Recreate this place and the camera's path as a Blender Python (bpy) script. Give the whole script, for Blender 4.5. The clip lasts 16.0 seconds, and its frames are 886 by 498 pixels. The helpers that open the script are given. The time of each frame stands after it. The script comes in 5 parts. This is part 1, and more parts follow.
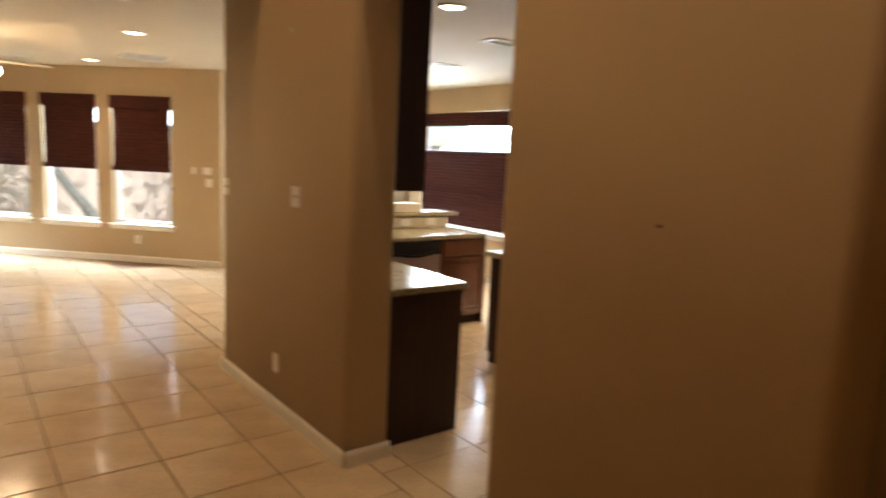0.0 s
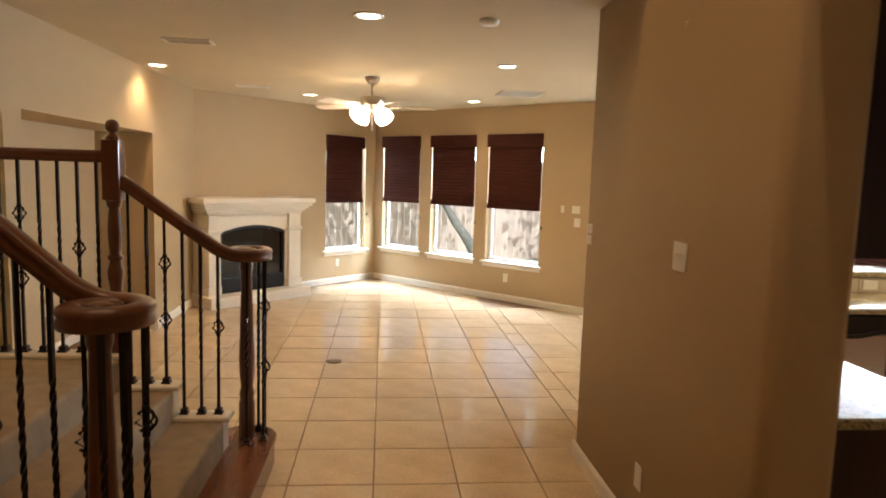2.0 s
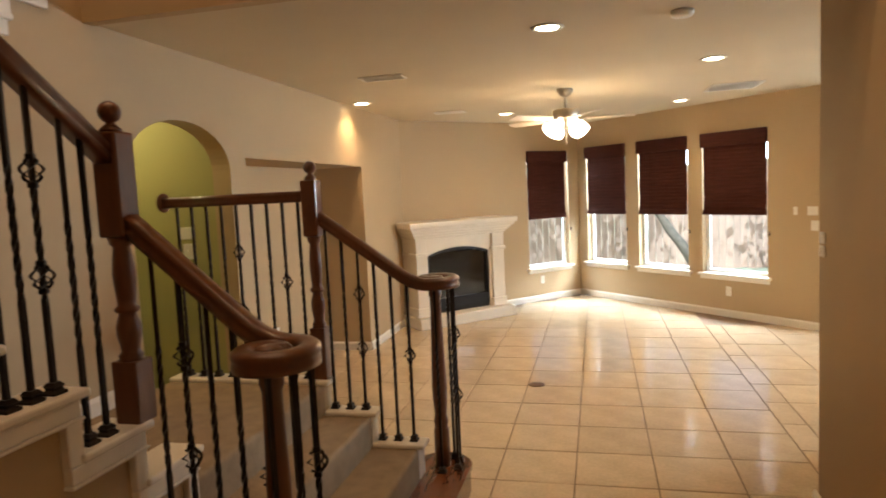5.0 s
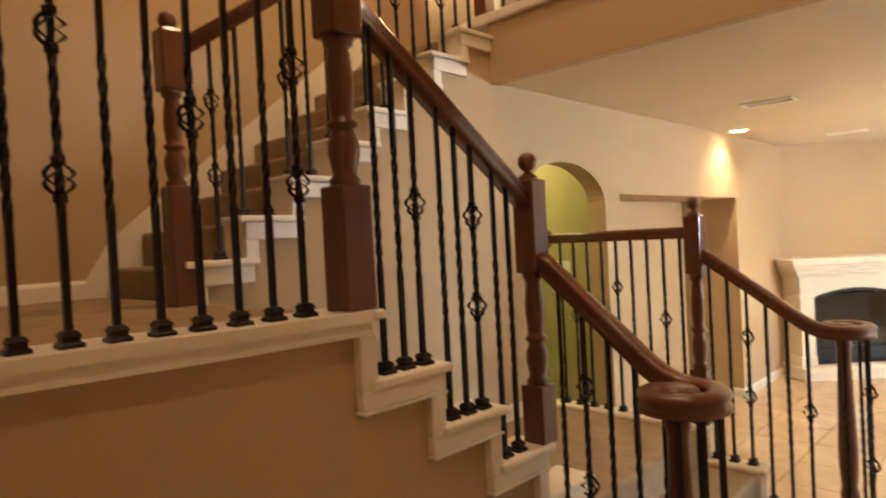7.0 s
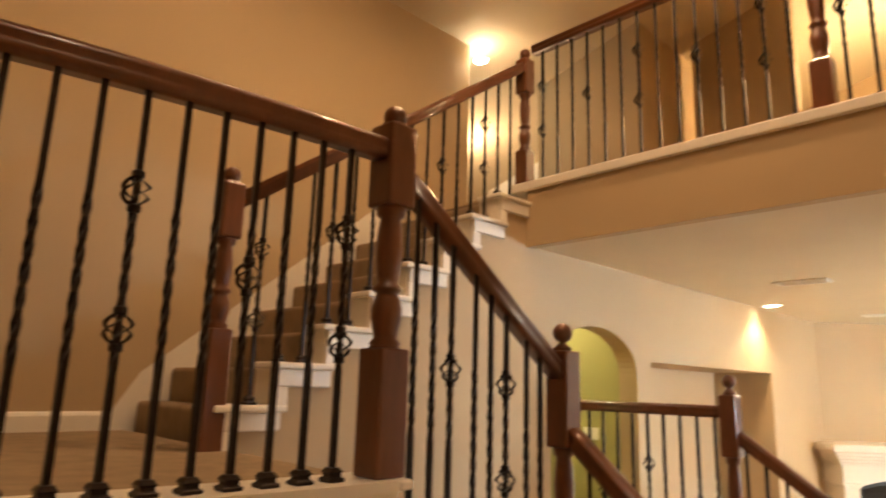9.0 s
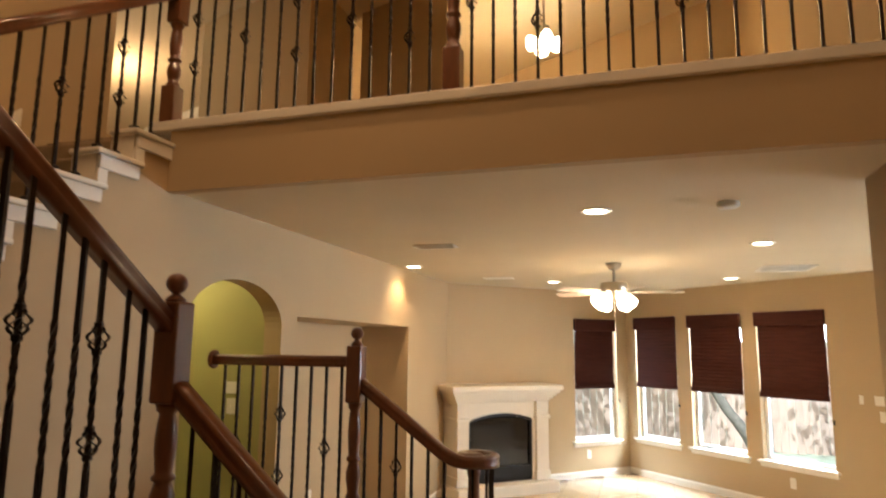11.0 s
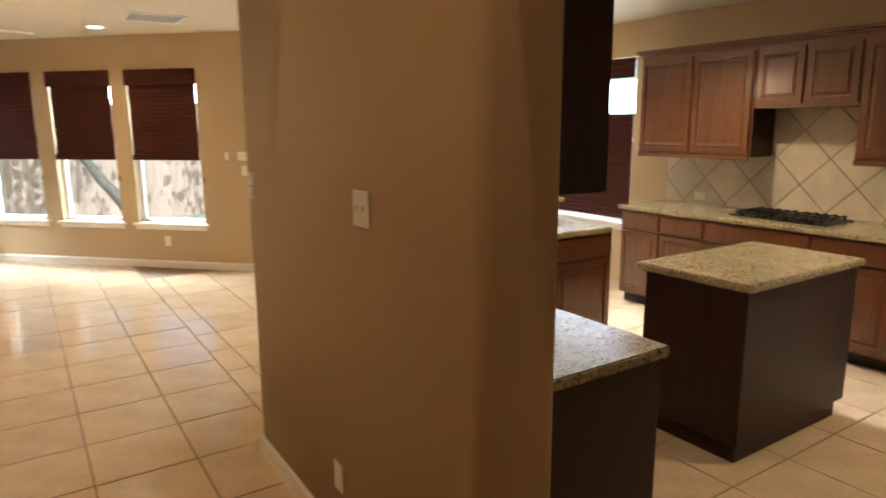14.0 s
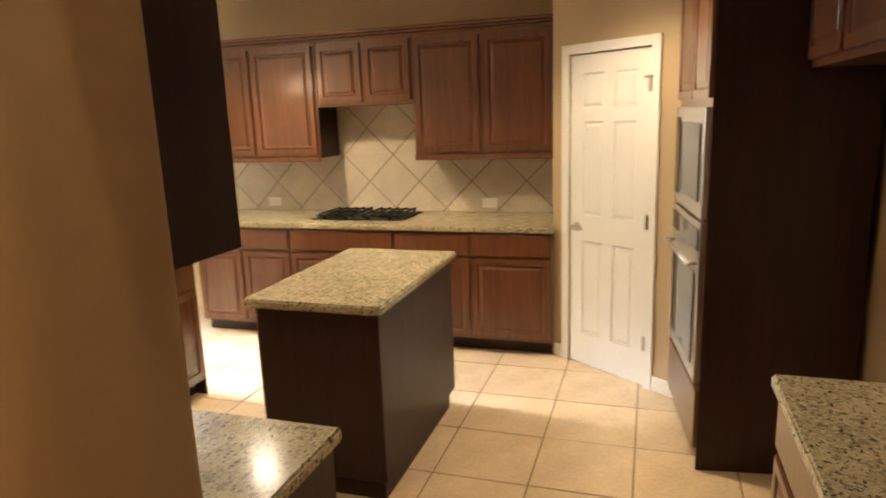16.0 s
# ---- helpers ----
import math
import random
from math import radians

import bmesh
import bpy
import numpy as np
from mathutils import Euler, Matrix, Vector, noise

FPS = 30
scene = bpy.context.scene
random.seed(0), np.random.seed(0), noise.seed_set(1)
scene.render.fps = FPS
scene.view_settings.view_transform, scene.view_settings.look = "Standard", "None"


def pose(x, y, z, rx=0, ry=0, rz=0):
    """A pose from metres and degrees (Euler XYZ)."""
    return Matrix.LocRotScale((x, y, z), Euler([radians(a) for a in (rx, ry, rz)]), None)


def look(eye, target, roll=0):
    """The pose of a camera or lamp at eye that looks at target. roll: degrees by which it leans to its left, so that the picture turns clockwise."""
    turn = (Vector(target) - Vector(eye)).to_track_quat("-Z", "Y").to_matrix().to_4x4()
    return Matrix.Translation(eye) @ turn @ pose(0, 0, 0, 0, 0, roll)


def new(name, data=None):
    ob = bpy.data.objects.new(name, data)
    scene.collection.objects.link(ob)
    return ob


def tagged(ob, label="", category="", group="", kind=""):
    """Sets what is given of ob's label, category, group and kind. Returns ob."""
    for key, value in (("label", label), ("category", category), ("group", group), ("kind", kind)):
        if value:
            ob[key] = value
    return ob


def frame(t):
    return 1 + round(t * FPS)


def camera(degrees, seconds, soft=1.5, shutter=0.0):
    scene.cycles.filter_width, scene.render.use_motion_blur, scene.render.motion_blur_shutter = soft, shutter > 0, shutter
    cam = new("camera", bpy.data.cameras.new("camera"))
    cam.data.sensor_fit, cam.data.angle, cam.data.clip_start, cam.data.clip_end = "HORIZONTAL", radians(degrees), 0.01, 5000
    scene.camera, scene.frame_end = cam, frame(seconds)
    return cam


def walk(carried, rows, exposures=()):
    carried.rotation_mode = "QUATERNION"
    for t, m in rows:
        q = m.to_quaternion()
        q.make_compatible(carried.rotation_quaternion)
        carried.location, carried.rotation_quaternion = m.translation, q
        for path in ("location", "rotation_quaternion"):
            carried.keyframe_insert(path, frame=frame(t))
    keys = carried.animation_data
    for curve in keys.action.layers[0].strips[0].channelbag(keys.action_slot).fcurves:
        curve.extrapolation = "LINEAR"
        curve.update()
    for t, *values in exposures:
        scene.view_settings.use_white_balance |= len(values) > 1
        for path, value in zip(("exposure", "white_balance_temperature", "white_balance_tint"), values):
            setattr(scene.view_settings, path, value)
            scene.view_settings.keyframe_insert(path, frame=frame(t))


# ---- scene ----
cam = camera(69.0, 16.0, 1.8, 0.5)
PATH = [
    (0, (-0.37, -4.31, 1.645), (0.845, -2.747, 1.363), 2.7),
    (0.5, (-0.277, -4.115, 1.658), (0.545, -2.313, 1.38), 1.7),
    (1, (-0.082, -3.886, 1.668), (0.387, -1.962, 1.39), 0.9),
    (1.5, (0.012, -3.634, 1.677), (0.271, -1.667, 1.431), 1.5),
    (2, (0.02, -3.354, 1.672), (0.209, -1.375, 1.449), 1.8),
    (2.5, (0.043, -3.186, 1.686), (0.112, -1.199, 1.474), -0.0),
    (3, (0.157, -3.127, 1.699), (0.003, -1.143, 1.499), -0.8),
    (5.3, (0.164, -3.189, 1.717), (-0.413, -1.282, 1.547), -2.8),
    (5.5, (0.156, -3.202, 1.722), (-0.527, -1.33, 1.554), -2.7),
    (6, (0.106, -3.211, 1.729), (-0.882, -1.477, 1.59), -2.9),
    (6.5, (0.057, -3.24, 1.74), (-1.179, -1.671, 1.632), -2.8),
    (7, (0.042, -3.282, 1.748), (-1.341, -1.837, 1.72), -3.0),
    (7.5, (0.037, -3.322, 1.781), (-1.436, -1.978, 1.931), -2.7),
    (8, (0.026, -3.34, 1.808), (-1.499, -2.083, 2.119), -1.6),
    (8.5, (0.026, -3.342, 1.816), (-1.5, -2.103, 2.188), 0.2),
    (9, (0.043, -3.332, 1.813), (-1.362, -1.971, 2.226), 1.7),
    (9.5, (0.062, -3.269, 1.83), (-1.077, -1.703, 2.331), 2.9),
    (9.7, (0.085, -3.249, 1.834), (-0.926, -1.602, 2.348), 2.7),
    (11.8, (0.268, -3.144, 1.748), (-0.139, -1.186, 1.752), 0.1),
    (12, (0.291, -3.119, 1.728), (-0.03, -1.147, 1.632), 0.2),
    (12.5, (0.271, -3.078, 1.699), (0.32, -1.098, 1.421), 1.1),
    (13, (0.206, -2.963, 1.687), (0.715, -1.055, 1.369), 1.2),
    (13.5, (0.212, -2.883, 1.664), (1.077, -1.114, 1.316), 0.9),
    (14, (0.312, -2.72, 1.644), (1.392, -1.081, 1.265), -0.3),
    (14.5, (0.482, -2.546, 1.653), (1.713, -1.023, 1.245), -1.8),
    (15, (0.595, -2.434, 1.644), (2.094, -1.172, 1.245), -1.9),
    (15.5, (0.695, -2.297, 1.668), (2.437, -1.401, 1.264), -2.4),
    (16, (0.734, -2.146, 1.678), (2.595, -1.541, 1.266), -2.1),
]
EXPOSURES = [(0.0, 0.8), (1.5, 0.68), (3.0, 0.66), (5.5, 0.72), (7.0, 1.45), (8.5, 1.75), (9.2, 1.55), (9.7, 1.25), (12.0, 0.74), (13.0, 0.62), (13.5, 0.62), (14.5, 0.76), (15.0, 0.95), (15.5, 1.06), (16.0, 1.2)]
walk(cam, [(t, look(eye, target, roll)) for t, eye, target, roll in PATH], EXPOSURES)

# ---- world and lights ----
world = bpy.data.worlds.new("sky")
scene.world = world
world.use_nodes = True
wn = world.node_tree
sky = wn.nodes.new("ShaderNodeTexSky")
sky.sky_type, sky.sun_disc = "NISHITA", False
sky.sun_elevation, sky.sun_rotation = radians(56), radians(161)
wn.nodes["Background"].inputs[1].default_value = 0.15
wn.links.new(sky.outputs[0], wn.nodes["Background"].inputs[0])

sun = new("sun", bpy.data.lights.new("sun", "SUN"))
sun.data.energy, sun.data.angle, sun.data.color = 5.0, radians(0.6), (0.78, 0.90, 1.0)
sun.matrix_world = look((2.6, -7.6, 12), (0, 0, 0))

CEIL = 2.64
WARM = (1.0, 0.67, 0.37)
AMBER = (1.0, 0.51, 0.20)
FOYER = (1.0, 0.61, 0.31)
KITCHEN = (1.0, 0.80, 0.54)
LAMP = 0.55


def spot(x, y, z, watts, size=120, radius=0.06, colour=WARM, blend=0.6):
    lamp = new("lamp", bpy.data.lights.new("lamp", "SPOT"))
    lamp.data.energy, lamp.data.spot_size, lamp.data.spot_blend = watts * LAMP, radians(size), blend
    lamp.data.shadow_soft_size, lamp.data.color = radius, colour
    lamp.location = (x, y, z)
    return lamp


def bulb(x, y, z, watts, radius=0.05, colour=WARM):
    lamp = new("lamp", bpy.data.lights.new("lamp", "POINT"))
    lamp.data.energy, lamp.data.shadow_soft_size, lamp.data.color = watts * LAMP, radius, colour
    lamp.location = (x, y, z)
    return lamp


def daylight(x, y, z, wide, high, facing, watts, colour=(0.76, 0.88, 1.0)):
    lamp = new("window_daylight", bpy.data.lights.new("window_daylight", "AREA"))
    lamp.data.shape, lamp.data.size, lamp.data.size_y = "RECTANGLE", wide, high
    lamp.data.energy, lamp.data.color = watts, colour
    lamp.matrix_world = look((x, y, z), (x + facing[0], y + facing[1], z + facing[2]))
    return lamp


# ---- materials ----
def material(name, colour, rough=0.5, metal=0.0, vary=0.12, scale=6.0, grain=60.0, bump=0.05, streak=None, coat=0.0, piece=0.0, spec=0.5):
    m = bpy.data.materials.new(name)
    m.use_nodes = True
    nt = m.node_tree
    n, lk = nt.nodes, nt.links
    b = n["Principled BSDF"]
    b.inputs["Roughness"].default_value = rough
    b.inputs["Metallic"].default_value = metal
    b.inputs["Coat Weight"].default_value = coat
    b.inputs["Coat Roughness"].default_value = 0.12
    b.inputs["Specular IOR Level"].default_value = spec
    co = n.new("ShaderNodeTexCoord")
    mp = n.new("ShaderNodeMapping")
    lk.new(co.outputs["Object"], mp.inputs[0])
    if streak:
        mp.inputs["Scale"].default_value = streak
    big = n.new("ShaderNodeTexNoise")
    big.inputs["Scale"].default_value, big.inputs["Detail"].default_value = scale, 4.0
    fine = n.new("ShaderNodeTexNoise")
    fine.inputs["Scale"].default_value, fine.inputs["Detail"].default_value = grain, 3.0
    lk.new(mp.outputs[0], big.inputs["Vector"])
    lk.new(mp.outputs[0], fine.inputs["Vector"])
    mixv = n.new("ShaderNodeMath")
    mixv.operation = "MULTIPLY_ADD"
    mixv.inputs[1].default_value = 0.6
    lk.new(big.outputs[0], mixv.inputs[0])
    half = n.new("ShaderNodeMath")
    half.operation = "MULTIPLY"
    half.inputs[1].default_value = 0.4
    lk.new(fine.outputs[0], half.inputs[0])
    lk.new(half.outputs[0], mixv.inputs[2])
    ramp = n.new("ShaderNodeValToRGB")
    ramp.color_ramp.elements[0].position, ramp.color_ramp.elements[1].position = 0.3, 0.7
    lo = [max(0, c * (1 - vary)) for c in colour]
    hi = [min(1, c * (1 + vary)) for c in colour]
    ramp.color_ramp.elements[0].color, ramp.color_ramp.elements[1].color = (*lo, 1), (*hi, 1)
    lk.new(mixv.outputs[0], ramp.inputs[0])
    out = ramp.outputs[0]
    if piece:
        info = n.new("ShaderNodeObjectInfo")
        hsv = n.new("ShaderNodeHueSaturation")
        mr = n.new("ShaderNodeMapRange")
        mr.inputs["To Min"].default_value, mr.inputs["To Max"].default_value = 1 - piece, 1 + piece
        lk.new(info.outputs["Random"], mr.inputs["Value"])
        lk.new(mr.outputs[0], hsv.inputs["Value"])
        lk.new(out, hsv.inputs["Color"])
        out = hsv.outputs[0]
    lk.new(out, b.inputs["Base Color"])
    if bump:
        bp = n.new("ShaderNodeBump")
        bp.inputs["Strength"].default_value, bp.inputs["Distance"].default_value = bump, 0.01
        lk.new(mixv.outputs[0], bp.inputs["Height"])
        lk.new(bp.outputs[0], b.inputs["Normal"])
    return m


def granite_material():
    m = material("granite", (0.37, 0.30, 0.175), 0.16, 0, 0.35, 14, 90, 0.0)
    n, lk = m.node_tree.nodes, m.node_tree.links
    b = n["Principled BSDF"]
    base = b.inputs["Base Color"].links[0].from_socket
    co = n.new("ShaderNodeTexCoord")
    for scale, limit, colour in ((42.0, 0.36, (0.20, 0.16, 0.10, 1)), (110.0, 0.36, (0.50, 0.43, 0.29, 1)), (70.0, 0.35, (0.045, 0.04, 0.035, 1))):
        nz = n.new("ShaderNodeTexNoise")
        nz.inputs["Scale"].default_value, nz.inputs["Detail"].default_value, nz.inputs["Roughness"].default_value = scale, 2.0, 0.6
        lk.new(co.outputs["Object"], nz.inputs["Vector"])
        rp = n.new("ShaderNodeValToRGB")
        rp.color_ramp.elements[0].position, rp.color_ramp.elements[1].position = limit, limit + 0.09
        rp.color_ramp.elements[0].color, rp.color_ramp.elements[1].color = (1, 1, 1, 1), (0, 0, 0, 1)
        lk.new(nz.outputs[0], rp.inputs[0])
        mx = n.new("ShaderNodeMixRGB")
        mx.inputs[2].default_value = colour
        lk.new(rp.outputs[0], mx.inputs[0])
        lk.new(base, mx.inputs[1])
        base = mx.outputs[0]
    lk.new(base, b.inputs["Base Color"])
    return m


def glowing(name, colour, strength):
    m = bpy.data.materials.new(name)
    m.use_nodes = True
    b = m.node_tree.nodes["Principled BSDF"]
    b.inputs["Base Color"].default_value = (*colour, 1)
    b.inputs["Emission Color"].default_value = (*colour, 1)
    b.inputs["Emission Strength"].default_value = strength
    return m


def glass_material(name, rough=0.0):
    m = bpy.data.materials.new(name)
    m.use_nodes = True
    b = m.node_tree.nodes["Principled BSDF"]
    # bluish tint puts the cool cast of the daylight into the glass
    b.inputs["Base Color"].default_value = (0.90, 0.97, 1, 1)
    b.inputs["Roughness"].default_value = rough
    b.inputs["Transmission Weight"].default_value = 1.0
    b.inputs["IOR"].default_value = 1.02
    return m


PAINT = material("tan_wall_paint", (0.47, 0.345, 0.20), 0.75, 0, 0.035, 1.2, 220, 0.12)
OLIVE = material("olive_wall_paint", (0.38, 0.36, 0.14), 0.75, 0, 0.04, 1.5, 220, 0.12)
CEILING = material("cream_ceiling_paint", (0.62, 0.53, 0.38), 0.85, 0, 0.04, 1.5, 180, 0.2)
WHITE = material("white_trim_paint", (0.78, 0.73, 0.64), 0.38, 0, 0.03, 3, 90, 0.03)
DOORWHITE = material("white_door_paint", (0.80, 0.77, 0.70), 0.35, 0, 0.02, 3, 90, 0.02)
PLASTIC = material("white_plastic", (0.78, 0.75, 0.68), 0.3, 0, 0.02, 5, 90, 0)
TILE = material("beige_floor_tile", (0.63, 0.475, 0.305), 0.15, 0, 0.16, 5, 45, 0.04, piece=0.06)
GROUT = material("brown_grout", (0.23, 0.150, 0.090), 0.9, 0, 0.2, 9, 120, 0.2)
CARPET = material("beige_carpet", (0.31, 0.225, 0.14), 0.95, 0, 0.22, 12, 320, 0.7)
RAILWOOD = material("red_brown_rail_wood", (0.120, 0.038, 0.013), 0.30, 0, 0.30, 5, 40, 0.03, streak=(1, 1, 0.25), coat=0.35)
STEPWOOD = material("red_brown_step_wood", (0.16, 0.050, 0.020), 0.25, 0, 0.28, 6, 40, 0.03, streak=(3, 0.4, 3), coat=0.5)
IRON = material("dark_bronze_iron", (0.022, 0.015, 0.012), 0.42, 0.7, 0.35, 30, 160, 0.05)
CHERRY = material("cherry_cabinet_wood", (0.118, 0.041, 0.0145), 0.30, 0, 0.42, 5, 38, 0.03, streak=(6, 6, 0.5), coat=0.4)
# darker brown than CHERRY, for flat sides, island body and toe kicks
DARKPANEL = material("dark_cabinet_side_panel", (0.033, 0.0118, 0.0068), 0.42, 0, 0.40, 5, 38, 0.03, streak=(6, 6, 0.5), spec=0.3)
GRANITE = granite_material()
SPLASH = material("beige_stone_tile", (0.55, 0.47, 0.35), 0.45, 0, 0.15, 7, 60, 0.1, piece=0.07)
SPLASHGROUT = material("tan_grout", (0.25, 0.195, 0.13), 0.9, 0, 0.12, 9, 120, 0.1)
STONE = material("cream_cast_stone", (0.74, 0.66, 0.54), 0.7, 0, 0.05, 6, 140, 0.1)
# near-black lining of the firebox
FIREBRICK = material("near_black_firebrick", (0.016, 0.012, 0.010), 0.9, 0, 0.4, 8, 60, 0.3)
BLACKMETAL = material("black_metal", (0.012, 0.011, 0.010), 0.4, 0.5, 0.2, 10, 60, 0.05)
STEEL = material("brushed_steel", (0.55, 0.53, 0.50), 0.28, 1.0, 0.06, 8, 120, 0.02, streak=(1, 1, 30))
NICKEL = material("brushed_nickel", (0.48, 0.42, 0.34), 0.30, 1.0, 0.08, 8, 120, 0.0)
OVENGLASS = material("dark_oven_glass", (0.012, 0.010, 0.009), 0.08, 0, 0.1, 5, 30, 0.0)
WOVEN = material("dark_woven_blind", (0.058, 0.016, 0.011), 0.85, 0, 0.45, 7, 110, 0.3, streak=(0.6, 0.6, 14), spec=0.15)
BLADE = material("fan_blade_veneer", (0.66, 0.55, 0.45), 0.3, 0, 0.10, 6, 40, 0.02)
VINYL = material("white_window_vinyl", (0.80, 0.80, 0.78), 0.35, 0, 0.02, 4, 90, 0.0)
GLASS = glass_material("window_glass")
LIT = glowing("lit_can_lens", (1.0, 0.86, 0.62), 14.0)
SHADE = glowing("lit_frosted_shade", (1.0, 0.90, 0.70), 7.0)
GRASS = material("dry_lawn", (0.36, 0.38, 0.27), 0.95, 0, 0.4, 3, 60, 0.4)
FENCE = material("cedar_fence", (0.62, 0.42, 0.32), 0.85, 0, 0.25, 3, 50, 0.2, streak=(3, 3, 0.4), piece=0.15)
BARK = material("grey_bark", (0.16, 0.13, 0.10), 0.95, 0, 0.35, 8, 50, 0.6)
LEAF = material("green_leaves", (0.12, 0.22, 0.07), 0.6, 0, 0.4, 3, 30, 0.0)
DRAIN = material("bronze_cover", (0.16, 0.085, 0.045), 0.45, 0.6, 0.2, 20, 90, 0.1)


# ---- building helpers ----
def link(name, bm, mat, parent=None, label="", smooth=False, matrix=None):
    me = bpy.data.meshes.new(name)
    bm.to_mesh(me)
    bm.free()
    me.materials.append(mat)
    if smooth:
        me.shade_smooth()
    ob = new(name, me)
    if matrix is not None:
        ob.matrix_world = matrix
    if parent is not None:
        ob.parent = parent
    if label:
        ob["label"] = label
    return ob


def part(name, bm, mat, parent, label="", smooth=False, matrix=None):
    return link(name, bm, mat, parent, label, smooth, matrix)


def shared(name, me, parent, matrix=None):
    ob = new(name, me)
    if matrix is not None:
        ob.matrix_world = matrix
    ob.parent = parent
    return ob


def thing(name, label, category, group="", at=None):
    e = new(name)
    if at is not None:
        e.matrix_world = at
    return tagged(e, label, category, group)


def structure(name, bm, mat, label="", smooth=False):
    ob = link(name, bm, mat, None, "", smooth)
    return tagged(ob, label, "", "", "structure")


def add_box(bm, x0, x1, y0, y1, z0, z1, bevel=0.0, seg=1):
    r = bmesh.ops.create_cube(bm, size=1.0, matrix=Matrix.Translation(((x0 + x1) / 2, (y0 + y1) / 2, (z0 + z1) / 2)) @ Matrix.Diagonal((abs(x1 - x0), abs(y1 - y0), abs(z1 - z0), 1)))
    if bevel:
        vs = set(r["verts"])
        es = [e for e in bm.edges if e.verts[0] in vs and e.verts[1] in vs]
        bmesh.ops.bevel(bm, geom=es, offset=bevel, segments=seg, affect="EDGES", profile=0.5)


def box(x0, x1, y0, y1, z0, z1, bevel=0.0, seg=1):
    bm = bmesh.new()
    add_box(bm, x0, x1, y0, y1, z0, z1, bevel, seg)
    return bm


def add_prism(bm, outline, z0, z1, m=None):
    """Extrude a plan outline between two heights, then place it by m."""
    lo = [bm.verts.new((x, y, z0)) for x, y in outline]
    hi = [bm.verts.new((x, y, z1)) for x, y in outline]
    n = len(outline)
    made = [bm.faces.new(list(reversed(lo))), bm.faces.new(hi)]
    for i in range(n):
        made.append(bm.faces.new((lo[i], lo[(i + 1) % n], hi[(i + 1) % n], hi[i])))
    if m is not None:
        for v in lo + hi:
            v.co = m @ v.co
    return made


def prism(outline, z0, z1, m=None):
    bm = bmesh.new()
    add_prism(bm, outline, z0, z1, m)
    bmesh.ops.recalc_face_normals(bm, faces=bm.faces)
    return bm


def lathe(profile, seg=20, m=None, bm=None):
    bm = bm or bmesh.new()
    rings = []
    for r, z in profile:
        rings.append([bm.verts.new((r * math.cos(a), r * math.sin(a), z)) for a in [2 * math.pi * k / seg for k in range(seg)]])
    for a, b in zip(rings, rings[1:]):
        for k in range(seg):
            bm.faces.new((a[k], a[(k + 1) % seg], b[(k + 1) % seg], b[k]))
    bm.faces.new(list(reversed(rings[0])))
    bm.faces.new(rings[-1])
    if m is not None:
        for ring in rings:
            for v in ring:
                v.co = m @ v.co
    return bm


def sweep(path, profile, bm=None, closed_ends=True):
    """Sweep a profile (side, up) along points, keeping it upright."""
    bm = bm or bmesh.new()
    rings = []
    for i, p in enumerate(path):
        a, b = path[max(0, i - 1)], path[min(len(path) - 1, i + 1)]
        d = (Vector(b) - Vector(a)).normalized()
        side = d.cross(Vector((0, 0, 1)))
        side = side.normalized() if side.length > 1e-4 else Vector((1, 0, 0))
        up = side.cross(d)
        rings.append([bm.verts.new(Vector(p) + side * s + up * u) for s, u in profile])
    n = len(profile)
    for a, b in zip(rings, rings[1:]):
        for k in range(n):
            bm.faces.new((a[k], a[(k + 1) % n], b[(k + 1) % n], b[k]))
    if closed_ends:
        bm.faces.new(list(reversed(rings[0])))
        bm.faces.new(rings[-1])
    bmesh.ops.recalc_face_normals(bm, faces=bm.faces)
    return bm


def wall_with_holes(u0, u1, z0, z1, thick, holes, m):
    """A wall along local x (u), thickness along local y from 0 to thick, with rectangular holes (u0, u1, z0, z1)."""
    us = sorted({u0, u1, *[h[0] for h in holes], *[h[1] for h in holes]})
    zs = sorted({z0, z1, *[h[2] for h in holes], *[h[3] for h in holes]})
    solid = {}
    for i in range(len(us) - 1):
        for j in range(len(zs) - 1):
            uc, zc = (us[i] + us[i + 1]) / 2, (zs[j] + zs[j + 1]) / 2
            solid[i, j] = not any(h[0] < uc < h[1] and h[2] < zc < h[3] for h in holes)
    bm = bmesh.new()
    vs = {}

    def v(i, k, j):
        if (i, k, j) not in vs:
            vs[i, k, j] = bm.verts.new((us[i], thick * k, zs[j]))
        return vs[i, k, j]

    for (i, j), s in solid.items():
        if not s:
            continue
        bm.faces.new((v(i, 0, j), v(i + 1, 0, j), v(i + 1, 0, j + 1), v(i, 0, j + 1)))
        bm.faces.new((v(i, 1, j), v(i, 1, j + 1), v(i + 1, 1, j + 1), v(i + 1, 1, j)))
        for di, dj, q in ((-1, 0, ((i, 0, j), (i, 0, j + 1), (i, 1, j + 1), (i, 1, j))), (1, 0, ((i + 1, 0, j), (i + 1, 1, j), (i + 1, 1, j + 1), (i + 1, 0, j + 1))),
                          (0, -1, ((i, 0, j), (i, 1, j), (i + 1, 1, j), (i + 1, 0, j))), (0, 1, ((i, 0, j + 1), (i + 1, 0, j + 1), (i + 1, 1, j + 1), (i, 1, j + 1)))):
            if not solid.get((i + di, j + dj), False):
                bm.faces.new([v(*c) for c in q])
    for vert in bm.verts:
        vert.co = m @ vert.co
    bmesh.ops.recalc_face_normals(bm, faces=bm.faces)
    return bm


